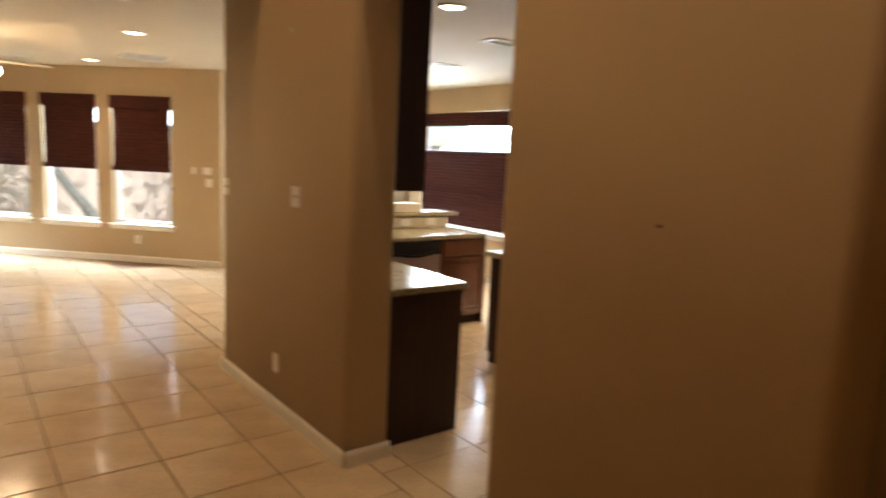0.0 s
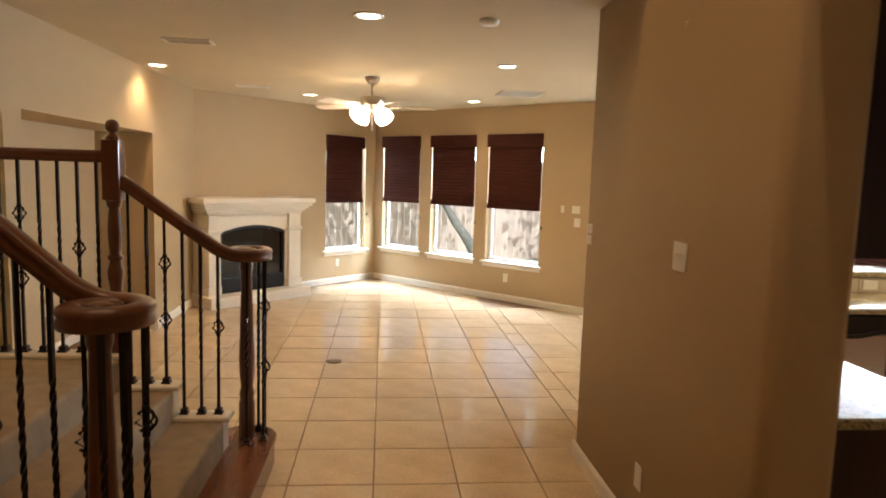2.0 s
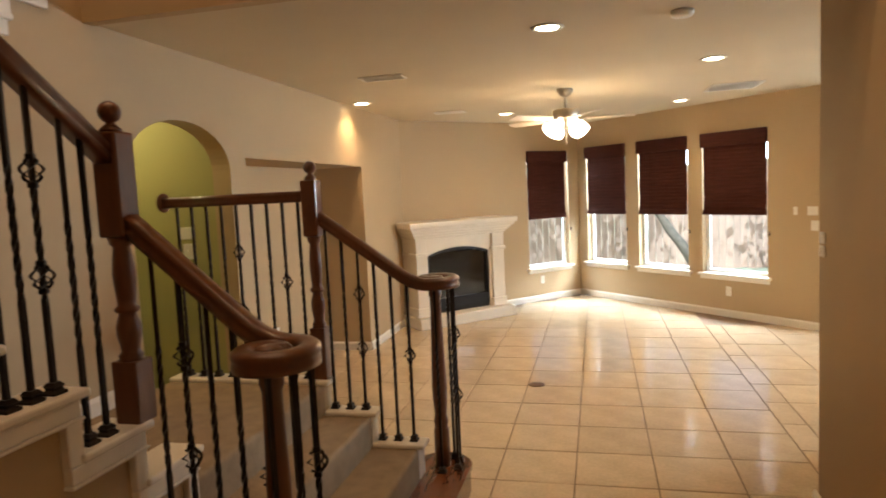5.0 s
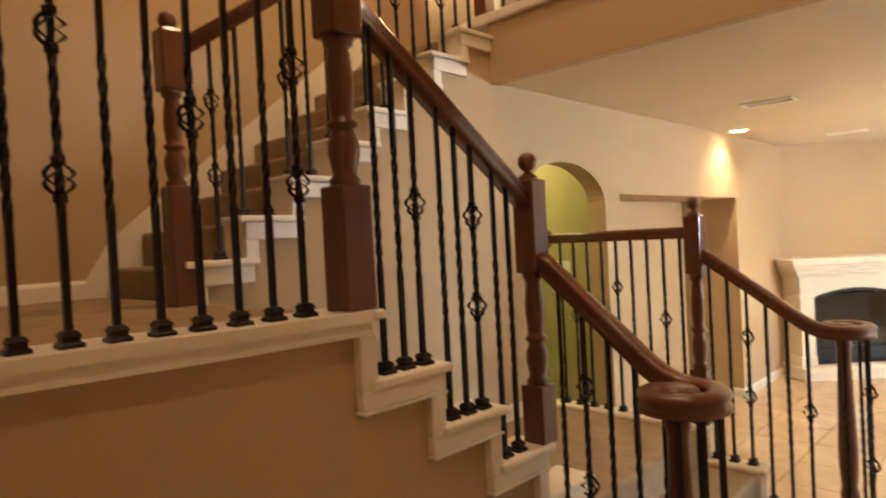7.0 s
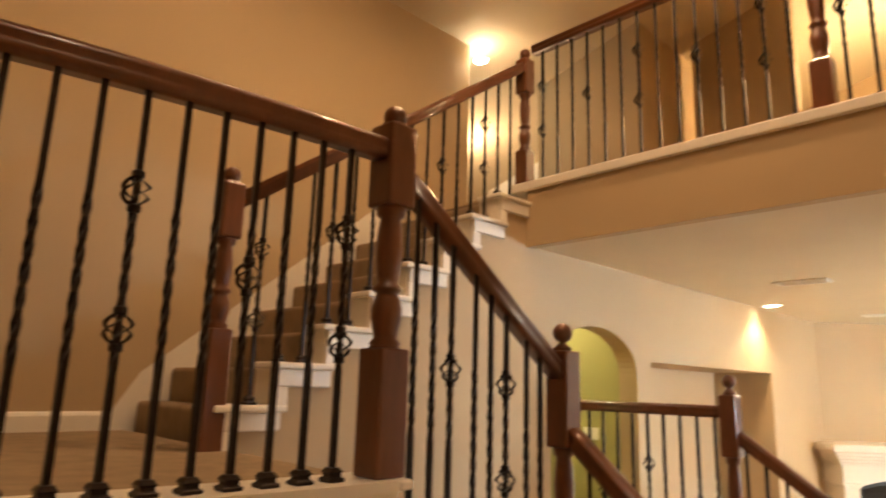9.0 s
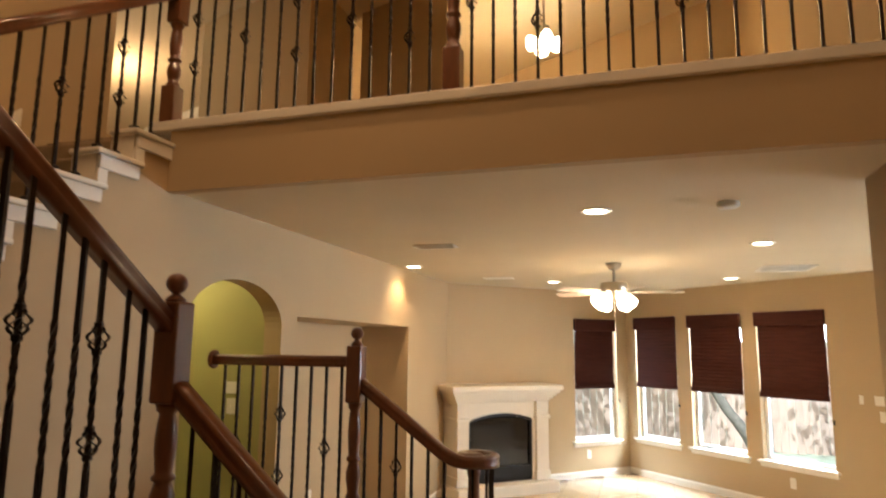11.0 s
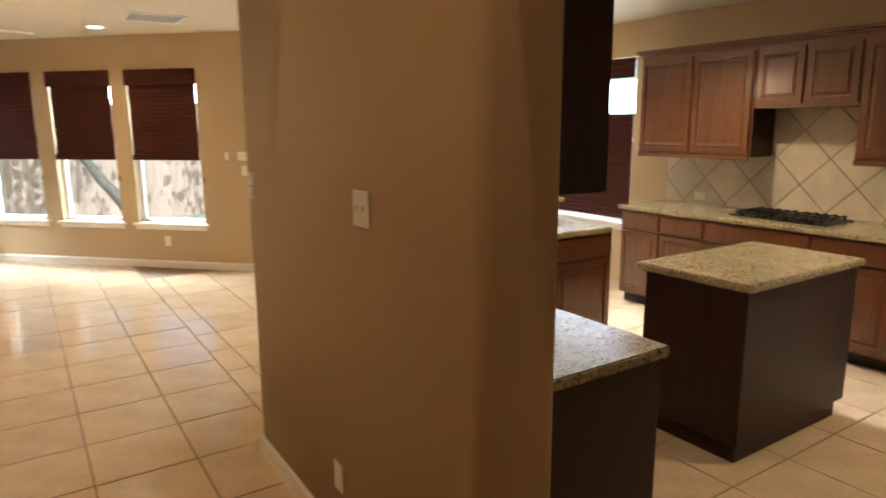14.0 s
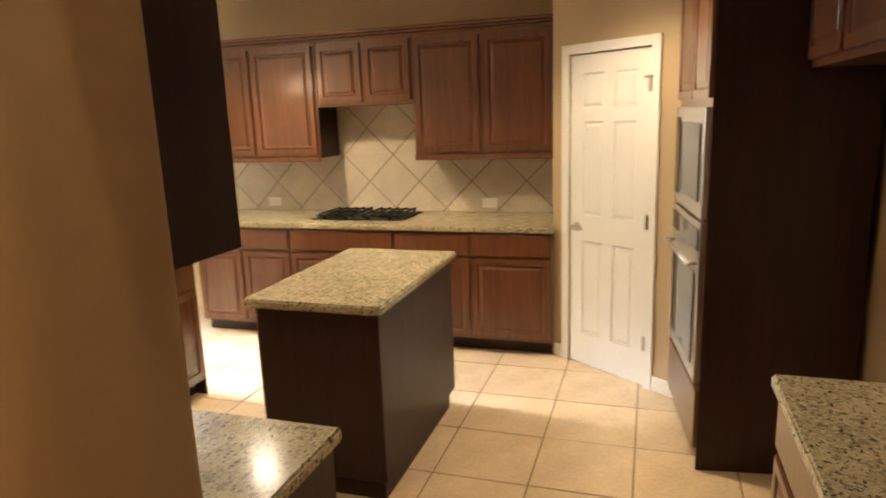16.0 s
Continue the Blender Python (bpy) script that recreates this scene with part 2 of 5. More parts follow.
def plan_frame(x, y, ux, uy):
    """Local x along (ux, uy), local y to its left, at (x, y, 0)."""
    d = Vector((ux, uy, 0)).normalized()
    return Matrix(((d.x, -d.y, 0, x), (d.y, d.x, 0, y), (0, 0, 1, 0), (0, 0, 0, 1)))


R2 = math.sqrt(0.5)
CORNER = (-0.11, 7.09)
WALL_C = plan_frame(*CORNER, R2, -R2)     # along the three windows; room on local -y
WALL_F = plan_frame(-2.3, 4.90, R2, R2)   # fireplace wall; room on local -y
F_LEN = (CORNER[0] + 2.3) / R2


def base_strip(u0, u1, m, name="baseboard", high=0.09):
    """A baseboard on the local -y side of a wall frame."""
    bm = bmesh.new()
    prof = [(0, 0), (-0.014, 0), (-0.014, high - 0.02), (-0.008, high - 0.006), (-0.004, high), (0, high)]
    a = [bm.verts.new((u0, s - 0.002, h)) for s, h in prof]
    b = [bm.verts.new((u1, s - 0.002, h)) for s, h in prof]
    for k in range(len(prof)):
        q = (k + 1) % len(prof)
        bm.faces.new((a[k], a[q], b[q], b[k]))
    bm.faces.new(a)
    bm.faces.new(list(reversed(b)))
    for v in bm.verts:
        v.co = m @ v.co
    bmesh.ops.recalc_face_normals(bm, faces=bm.faces)
    return structure(name, bm, WHITE, "white painted baseboard along the tan wall")


# ---- walls and ceilings ----
TH = 0.14
WIN_Z0, WIN_Z1 = 0.53, 2.27
c_windows = [(0.185, 0.962), (1.19, 2.005), (2.22, 3.085)]
f_windows = [(2.08, 2.885)]
C_LEN = 3.78
structure("wall_window", wall_with_holes(-0.02, C_LEN, 0, CEIL, TH, [(a, b, WIN_Z0, WIN_Z1) for a, b in c_windows], WALL_C), PAINT, "tan painted wall with three windows")
structure("wall_fireplace", wall_with_holes(-0.05, F_LEN, 0, CEIL, TH, [(a, b, WIN_Z0 - 0.03, WIN_Z1 - 0.03) for a, b in f_windows], WALL_F), PAINT, "tan painted wall behind the fireplace")


def arch_wall():
    """West wall with the arched passage and the square niche, x from -2.30 to -2.44."""
    bm = wall_with_holes(-0.30, 4.95, 0, CEIL, 0.14, [(-0.14, 0.87, 0, 2.22), (1.08, 3.46, 0, 2.02)], plan_frame(-2.3, 0, 0, 1))
    # fillets that round the passage's head into an arch
    c, half, spring = 0.365, 0.505, 1.93
    rise = 2.22 - spring
    pts = [(c + half * math.cos(a), spring + rise * math.sin(a)) for a in [math.pi * k / 24 for k in range(25)]]
    for side in (0, 1):
        arc = pts[:13] if side == 0 else pts[12:]
        corner = (c + half, 2.221) if side == 0 else (c - half, 2.221)
        rows = []
        for x in (-2.3, -2.44):
            rows.append(([bm.verts.new((x, y, z)) for y, z in arc], bm.verts.new((x, *corner))))
        for k in range(len(arc) - 1):
            bm.faces.new((rows[0][0][k], rows[0][0][k + 1], rows[1][0][k + 1], rows[1][0][k]))
            for verts, cv in rows:
                bm.faces.new((verts[k], verts[k + 1], cv))
    bmesh.ops.recalc_face_normals(bm, faces=bm.faces)
    return bm


structure("wall_west", arch_wall(), PAINT, "tan painted wall with an arched passage and a square niche")
for nm, a, b, c, d, e, g in (("wall_niche_back", -2.98, -2.86, 0.98, 3.56, 0, 2.12), ("wall_niche_side", -2.86, -2.44, 0.985, 1.08, 0, 2.12), ("wall_niche_side_2", -2.86, -2.44, 3.46, 3.56, 0, 2.12)):
    structure(nm, box(a, b, c, d, e, g), PAINT, "tan painted recess in the wall")
structure("ceiling_niche", box(-2.86, -2.44, 1.08, 3.46, 2.02, 2.12), PAINT, "tan painted head of the recess")
for nm, a, b, c, d in (("wall_passage_back", -4.2, -4.1, -0.9, 1.0), ("wall_passage_side", -4.1, -2.44, 0.87, 0.98), ("wall_passage_side_2", -4.1, -2.44, -0.26, -0.14)):
    structure(nm, box(a, b, c, d, 0, CEIL), OLIVE, "olive green painted passage behind the arch")
structure("ceiling_passage", box(-4.2, -2.44, -0.26, 0.98, CEIL, CEIL + 0.1), CEILING)
bulb(-3.3, 0.36, 2.45, 18, 0.06, (1.0, 0.85, 0.5))

# wall between living room and kitchen, rounded corners
PX0, PX1 = 1.225, 1.50


def rounded_plan(x0, x1, y0, y1, r, seg=6):
    out = []
    for cx, cy, a0 in ((x1 - r, y1 - r, 0), (x0 + r, y1 - r, 90), (x0 + r, y0 + r, 180), (x1 - r, y0 + r, 270)):
        for k in range(seg + 1):
            a = radians(a0 + 90 * k / seg)
            out.append((cx + r * math.cos(a), cy + r * math.sin(a)))
    return out


TOP = 5.4
structure("wall_pillar", prism(rounded_plan(PX0, PX1, -1.50, 0.37, 0.045), 0, CEIL), PAINT, "tan painted stub wall with rounded corners", True)
structure("wall_entry", prism(rounded_plan(PX0, PX1, -3.76, -2.58, 0.045), 0, CEIL), PAINT, "tan painted wall with rounded corners", True)
structure("wall_upper_east", box(PX0, PX1, -5.3, -0.3, CEIL, TOP + 0.8), PAINT, "tan painted upper wall")
structure("wall_hall_east", box(1.56, 1.70, -5.3, -3.3, 0, CEIL), PAINT, "tan painted wall")
structure("wall_south", box(-3.54, 1.70, -5.44, -5.3, 0, TOP + 0.8), PAINT, "tan painted wall of the entry")
structure("wall_stair", box(-3.54, -3.4, -5.3, 0.25, 0, TOP), PAINT, "tall tan painted wall of the stairwell")
# kitchen shell
structure("wall_kitchen_east", wall_with_holes(-3.2, 4.5, 0, CEIL, 0.14, [(1.75, 4.0, 0.62, 2.30)], plan_frame(5.72, 0, 0, 1)), PAINT, "tan painted kitchen wall with a wide window")
structure("wall_kitchen_south", box(1.50, 5.58, -3.20, -3.06, 0, CEIL), PAINT, "tan painted kitchen wall")
structure("wall_kitchen_north", wall_with_holes(2.56, 5.58, 0, CEIL, 0.14, [(3.5, 5.3, 0, 2.15)], plan_frame(0, 4.40, 1, 0)), PAINT, "tan painted breakfast area wall")
# floors, ceilings
structure("floor", box(-4.2, 5.8, -5.4, 7.3, -0.12, -0.006), GROUT, "brown grout bed under the tiles")
ceil_bm = prism([(-2.46, -0.30), (PX0, -0.30), (PX0, -5.35), (5.75, -5.35), (5.75, 4.60), (2.75, 4.60), (-0.11, 7.35), (-2.5, 5.0)], CEIL, CEIL + 0.30)
structure("ceiling", ceil_bm, CEILING, "cream painted ceiling")
structure("ceiling_upper", prism([(-5.6, -5.4), (1.5, -5.4), (1.5, 5.0), (-5.6, 5.0)], 0, 0.1, Matrix.Translation((-3.4, 0, 4.62)) @ Matrix.Rotation(radians(-15), 4, "Y") @ Matrix.Translation((3.4, 0, 0))), CEILING, "sloped cream painted ceiling above the stairwell")

base_strip(0, C_LEN, WALL_C)
base_strip(0, 0.2, WALL_F)
base_strip(1.62, F_LEN, WALL_F)
base_strip(3.46, 4.90, plan_frame(-2.3, 0, 0, 1))
base_strip(0.87, 1.08, plan_frame(-2.3, 0, 0, 1))
base_strip(1.08, 3.46, plan_frame(-2.86, 0, 0, 1))
base_strip(-2.86, -2.30, plan_frame(0, 3.46, 1, 0))
base_strip(-0.37, 1.50, plan_frame(PX0, 0, 0, -1))
base_strip(PX0, PX1, plan_frame(0, -1.50, 1, 0))
base_strip(2.62, 3.76, plan_frame(PX0, 0, 0, -1))
base_strip(-0.10, 0.85, plan_frame(-4.1, 0, 0, 1))


# ---- windows and blinds ----
def window(frame_m, u0, u1, z0, z1, name, sill=True, mullions=()):
    w = tagged(new(name), "white vinyl window in a drywall opening", "window", "", "structure")
    bm = bmesh.new()
    f = 0.045
    y0, y1 = 0.075, 0.125
    for a, b, c, d in ((u0, u0 + f, z0, z1), (u1 - f, u1, z0, z1), (u0 + f, u1 - f, z0, z0 + f), (u0 + f, u1 - f, z1 - f, z1), *[(k - 0.02, k + 0.02, z0 + f, z1 - f) for k in mullions]):
        add_box(bm, a, b, y0, y1, c, d, 0.004)
    mid = (z0 + z1) / 2 + 0.02
    add_box(bm, u0 + f, u1 - f, y0 + 0.005, y1 - 0.01, mid - 0.02, mid + 0.02, 0.003)
    bm.transform(frame_m)
    part("window_frame", bm, VINYL, w)
    bm = bmesh.new()
    add_box(bm, u0 + f - 0.005, u1 - f + 0.005, 0.098, 0.102, z0 + f - 0.005, z1 - f + 0.005)
    bm.transform(frame_m)
    g = part("pane", bm, GLASS, w)
    g.visible_shadow = False
    if sill:
        bm = bmesh.new()
        add_box(bm, u0 - 0.05, u1 + 0.05, -0.055, 0.075, z0 - 0.028, z0 + 0.002, 0.006, 2)
        add_box(bm, u0 - 0.03, u1 + 0.03, -0.022, -0.002, z0 - 0.075, z0 - 0.028, 0.006, 2)
        bm.transform(frame_m)
        part("window_sill", bm, WHITE, w, "white painted sill with apron")
    return w


def blind(frame_m, u0, u1, top, bottom, valance=0.17, folds=2, slip=0.0):
    b = thing("woven_blind", "dark brown woven wood roman shade half lowered", "window blind", "woven shades")
    bm = bmesh.new()
    add_box(bm, u0 - 0.006, u1 + 0.006, -0.044, -0.014, top - valance, top, 0.004)
    add_box(bm, u0, u0 + 0.012, -0.014, 0.03, top - valance, top, 0.002)
    add_box(bm, u1 - 0.012, u1, -0.014, 0.03, top - valance, top, 0.002)
    bm.transform(frame_m)
    part("valance", bm, WOVEN, b)
    # shade: a rippled sheet with small ribs every few centimetres
    bm = bmesh.new()
    high = top - 0.03 - bottom
    rows = max(8, int(high / 0.016))
    rings = []
    for k in range(rows + 1):
        z = top - 0.03 - high * k / rows
        y = 0.006 + 0.0012 * math.sin(k * 2.2) + 0.003 * math.sin(k * 0.31)
        if k > rows - 6:
            y -= 0.012 * (k - rows + 6) / 6
        rings.append([bm.verts.new((u, y + d, z)) for u, d in ((u0 + 0.012, 0), (u1 - 0.012, 0), (u1 - 0.012, 0.004), (u0 + 0.012, 0.004))])
    for p, q in zip(rings, rings[1:]):
        for k in range(4):
            bm.faces.new((p[k], p[(k + 1) % 4], q[(k + 1) % 4], q[k]))
    bm.faces.new(rings[0])
    bm.faces.new(list(reversed(rings[-1])))
    bmesh.ops.recalc_face_normals(bm, faces=bm.faces)
    bm.transform(frame_m)
    part("shade", bm, WOVEN, b)
    for k in range(folds):
        bm = bmesh.new()
        z = bottom + 0.012 + 0.03 * k
        add_box(bm, u0 + 0.008, u1 - 0.008, -0.024 + 0.005 * k, 0.012, z - 0.022, z + 0.012, 0.006, 2)
        bm.transform(frame_m)
        part("bottom_fold", bm, WOVEN, b)
    return b


n_win = 0
for a, b in c_windows:
    n_win += 1
    window(WALL_C, a, b, WIN_Z0, WIN_Z1, f"window_{n_win}")
    blind(WALL_C, a + 0.003, b - 0.003, WIN_Z1 - 0.004, 1.27)
for a, b in f_windows:
    n_win += 1
    window(WALL_F, a, b, WIN_Z0 - 0.03, WIN_Z1 - 0.03, f"window_{n_win}")
    blind(WALL_F, a + 0.004, b - 0.055, WIN_Z1 - 0.034, 1.24)
KWALL = plan_frame(5.58, 0, 0, -1)   # kitchen side of the east wall, room on local -y
window(KWALL, -3.98, -1.77, 0.62, 2.30, f"window_{n_win + 1}", True, (-2.87,))
kb = thing("woven_blind", "dark brown woven wood shade on a wide window", "window blind", "woven shades")
for z0, z1, nm in ((2.10, 2.295, "valance"), (0.66, 1.735, "shade")):
    bm = bmesh.new()
    n = int((z1 - z0) / 0.016)
    rings = []
    for k in range(n + 1):
        y = 0.010 + 0.003 * math.sin(k * 2.2)
        rings.append([bm.verts.new((u, y + d, z0 + (z1 - z0) * k / n)) for u, d in ((-3.97, 0), (-1.78, 0), (-1.78, 0.005), (-3.97, 0.005))])
    for p, q in zip(rings, rings[1:]):
        for k in range(4):
            bm.faces.new((p[k], p[(k + 1) % 4], q[(k + 1) % 4], q[k]))
    bm.faces.new(rings[0])
    bm.faces.new(list(reversed(rings[-1])))
    bmesh.ops.recalc_face_normals(bm, faces=bm.faces)
    bm.transform(KWALL)
    part(nm, bm, WOVEN, kb)
bm = box(-3.975, -1.775, -0.004, 0.024, 1.715, 1.745, 0.004)
bm.transform(KWALL)
part("head_rail", bm, DARKPANEL, kb)

daylight(*(WALL_C @ Vector((1.65, 0.95, 2.35))), 3.1, 1.2, (-R2, -R2, -1.1), 280)
daylight(*(WALL_F @ Vector((2.30, 0.95, 2.32))), 1.5, 1.2, (R2, -R2, -1.1), 120)
daylight(5.80, 2.87, 1.93, 2.1, 0.40, (-1.0, -0.3, -0.6), 135)

# unseen glazed patio door, added as a source for the bright kitchen floor
patio = tagged(new("door_3"), "added unseen white framed glazed patio door in the tan wall", "door", "", "structure")
for x0, x1, z0, z1 in ((3.5, 3.57, 0, 2.15), (5.23, 5.3, 0, 2.15), (3.57, 5.23, 2.08, 2.15), (3.57, 5.23, 0.0, 0.09), (4.36, 4.44, 0.09, 2.08)):
    part("door_frame", box(x0 + 0.001, x1 - 0.001, 4.44, 4.50, z0 + 0.001, z1 - 0.001, 0.005), VINYL, patio)
for x0, x1 in ((3.57, 4.36), (4.44, 5.23)):
    part("pane", box(x0, x1, 4.467, 4.473, 0.09, 2.08), GLASS, patio).visible_shadow = False
# narrow area lamp inside the added door, aimed down to brighten the floor
daylight(4.4, 4.41, 1.30, 1.5, 1.5, (-0.2, -3.5, -1.42), 26).data.spread = radians(22)


# ---- fireplace ----
def fireplace():
    fp = thing("fireplace", "cream cast stone fireplace with an arched dark firebox", "fireplace")
    # local frame of the fireplace wall: u along it, v into the room
    m = WALL_F @ Matrix.Diagonal((1, -1, 1, 1))
    uo = (-2.3 + 4.90) * R2
    U0, U1, V = 1.76 - uo, 3.12 - uo, 0.40
    o0, o1, oz0, spring, crown = 1.945 - uo, 2.895 - uo, 0.31, 0.90, 0.985
    # surround with an arched opening
    bm = bmesh.new()
    n = 20
    arch = [(o0 + (o1 - o0) * k / n, spring + (crown - spring) * math.sin(math.pi * k / n) ** 0.8) for k in range(n + 1)]

    def slab(quad_pts, v0, v1):
        a = [bm.verts.new((u, v0, z)) for u, z in quad_pts]
        b = [bm.verts.new((u, v1, z)) for u, z in quad_pts]
        k = len(a)
        bm.faces.new(a)
        bm.faces.new(list(reversed(b)))
        for i in range(k):
            bm.faces.new((a[i], b[i], b[(i + 1) % k], a[(i + 1) % k]))

    slab([(U0 + 0.05, 0.14), (o0, 0.14), (o0, 1.12), (U0 + 0.05, 1.12)], 0, V)
    slab([(o1, 0.14), (U1 - 0.05, 0.14), (U1 - 0.05, 1.12), (o1, 1.12)], 0, V)
    for p, q in zip(arch, arch[1:]):
        slab([p, q, (q[0], 1.12), (p[0], 1.12)], 0.04, V)
    bm.transform(m)
    bmesh.ops.remove_doubles(bm, verts=bm.verts, dist=1e-4)
    bmesh.ops.recalc_face_normals(bm, faces=bm.faces)
    part("surround", bm, STONE, fp)
    for a, b in ((U0, o0 - 0.035), (o1 + 0.035, U1)):
        bm = bmesh.new()
        add_box(bm, a, b, 0.0, V + 0.045, 0.14, 0.90, 0.006, 2)
        add_box(bm, a - 0.02, b + 0.012, 0.0, V + 0.065, 0.14, 0.25, 0.008, 2)
        add_box(bm, a - 0.02, b + 0.015, 0.0, V + 0.07, 0.90, 0.945, 0.010, 2)
        add_box(bm, a, b, 0.0, V + 0.045, 0.945, 1.13, 0.006, 2)
        bm.transform(m)
        part("pilaster", bm, STONE, fp)
    bm = bmesh.new()
    for z0, z1, g in ((1.125, 1.155, 0.02), (1.155, 1.19, 0.05), (1.19, 1.225, 0.08), (1.225, 1.265, 0.115), (1.265, 1.335, 0.145)):
        add_box(bm, U0 - g, U1 + g, 0.0, V + 0.04 + g, z0, z1, 0.012, 3)
    bm.transform(m)
    part("mantel", bm, STONE, fp, "stepped cream stone mantel shelf")
    bm = box(U0 - 0.06, U1 + 0.06, 0.0, V + 0.19, 0.0, 0.14, 0.012, 2)
    bm.transform(m)
    part("hearth", bm, STONE, fp)
    bm = bmesh.new()
    add_box(bm, o0, o1, 0.0, V - 0.03, 0.14, oz0)
    add_box(bm, o0, o1, 0.0, 0.04, oz0, crown)
    bm.transform(m)
    part("firebox", bm, FIREBRICK, fp, "near-black firebox")
    bm = bmesh.new()
    for a, b, c, d in ((o0, o0 + 0.03, oz0, spring), (o1 - 0.03, o1, oz0, spring), (o0, o1, oz0 - 0.13, oz0 + 0.02)):
        add_box(bm, a, b, V - 0.035, V - 0.01, c, d, 0.004)
    for p, q in zip(arch, arch[1:]):
        a = [bm.verts.new((u, v, z)) for v in (V - 0.035, V - 0.01) for u, z in (p, q, (q[0], q[1] - 0.035), (p[0], p[1] - 0.035))]
        bm.faces.new(a[:4])
        bm.faces.new(list(reversed(a[4:])))
        for i in range(4):
            bm.faces.new((a[i], a[4 + i], a[4 + (i + 1) % 4], a[(i + 1) % 4]))
    bm.transform(m)
    bmesh.ops.recalc_face_normals(bm, faces=bm.faces)
    part("screen_frame", bm, BLACKMETAL, fp)
    bm = box(o0 + 0.01, o1 - 0.01, V - 0.05, V - 0.046, oz0, spring + 0.02)
    bm.transform(m)
    part("glass_screen", bm, OVENGLASS, fp, "dark glass screen")


fireplace()


# ---- stairs ----
RISE = 3.05 / 18
L1, L2, L3 = RISE * 4, RISE * 9, RISE * 18
Y_NEAR, Y_FAR = -1.43, 0.12       # sides of the lowest flight
X_S = -1.26                       # open side of the second flight
X_W, X_IN = -3.4, -2.3            # stairwell wall, inner line of the third flight
CAP = 0.022
LAND = 1.553                      # middle landing


def step_z(k):
    """Height of a carpeted step of the second flight."""
    return LAND - 0.184 * (4 - k)


def step_outline(xs, ys):
    return [(xs[0], ys[0]), (xs[1], ys[0]), (xs[1], ys[1]), (xs[0], ys[1])]


def carpet_steps():
    st = thing("staircase", "carpeted winding staircase with white painted caps and stringers", "staircase")

    def tread(x0, x1, y0, y1, z0, z1):
        part("carpet_step", box(x0, x1, y0, y1, z0, z1, 0.022, 3), CARPET, st)

    # lowest flight rises towards -x
    for k, xf in ((1, -0.80), (2, -1.06)):
        tread(xf - 0.30, xf, Y_NEAR + 0.07, Y_FAR - 0.06, 0.0, RISE * (k + 1))
    part("landing", box(X_IN, -1.33, Y_NEAR + 0.02, Y_FAR - 0.04, 0.4, L1, 0.022, 3), CARPET, st, "beige carpeted landing")
    # starter step with round ends
    bm = bmesh.new()
    r = 0.17
    cx = -0.56 - r
    out = [(cx + r * math.cos(radians(a)), 0.27 + r * math.sin(radians(a))) for a in range(0, 181, 12)]
    out += [(cx + r * math.cos(radians(a)), -1.64 + r * math.sin(radians(a))) for a in range(180, 361, 12)]
    add_prism(bm, [(cx + (x - cx) * 0.93, y * 1.0) for x, y in out], 0, RISE - 0.03)
    part("starter_riser", bm, STEPWOOD, st, "red-brown wooden starter step riser")
    bm = bmesh.new()
    add_prism(bm, out, RISE - 0.03, RISE)
    bmesh.ops.bevel(bm, geom=[e for e in bm.edges if abs(e.verts[0].co.z - e.verts[1].co.z) < 1e-5], offset=0.010, segments=3, affect="EDGES")
    bmesh.ops.recalc_face_normals(bm, faces=bm.faces)
    part("starter_tread", bm, STEPWOOD, st, "polished wooden starter tread with round ends")
    # second flight rises towards -y
    tips = [-1.20, -1.449, -1.697, -1.946, -2.195]
    for k, y in enumerate(tips[:-1]):
        tread(X_IN + 0.02, X_S - 0.05, tips[k + 1] - 0.05, y - 0.02, 0.5, step_z(k))
    # third flight rises towards +y
    rows3 = [-2.20 + 0.225 * k for k in range(9)]
    for k, y in enumerate(rows3[:8]):
        tread(X_W + 0.02, X_IN - 0.06, y + (0.09 if k == 0 else 0.02), y + 0.30, L2 - 0.1 + RISE * k, L2 + RISE * (k + 1))

    # white caps and stepped trim on the open side of the second flight, with the wall below
    wall = bmesh.new()
    # wall below: one prism in the y-z plane
    poly = [(Y_NEAR + 0.26, 0.0), (Y_NEAR + 0.26, step_z(0) - 0.02)]
    for k in range(4):
        poly += [(tips[k + 1], step_z(k) - 0.02), (tips[k + 1], step_z(k + 1) - 0.02)]
    poly += [(-2.205, LAND - 0.02), (-2.205, 0.0)]
    poly[0] = (tips[0], 0.0)
    poly[1] = (tips[0], step_z(0) - 0.02)
    to_x = Matrix(((0, 0, 1, 0), (1, 0, 0, 0), (0, 1, 0, 0), (0, 0, 0, 1)))
    add_prism(wall, poly, X_S - 0.12, X_S - 0.03, to_x)
    bmesh.ops.recalc_face_normals(wall, faces=wall.faces)
    part("stringer_wall", wall, PAINT, st, "tan painted wall below the steps")
    for k, y in enumerate(tips):
        z = step_z(k)
        y_back = tips[k + 1] if k < 4 else -2.19
        part("step_cap", box(X_S - 0.16, X_S + 0.012, y_back - 0.012, y + 0.035, z - 0.005, z + CAP, 0.008, 2), WHITE, st)
        if k < 4:
            part("side_trim", box(X_S - 0.032, X_S, y_back - 0.050, y + 0.004, z - 0.055, z - 0.005, 0.005, 2), WHITE, st)
            part("trim_lip", box(X_S - 0.03, X_S + 0.007, y_back - 0.056, y + 0.010, z - 0.065, z - 0.055, 0.004, 2), WHITE, st)
        part("side_trim", box(X_S - 0.034, X_S - 0.002, y - 0.050, y + 0.006, z - 0.189, z - (0.055 if k < 4 else 0.04), 0.005, 2), WHITE, st)
        part("riser_face", box(X_S - 0.16, X_S - 0.034, y - 0.03, y + 0.004, z - 0.184 + CAP, z - 0.005), WHITE, st)

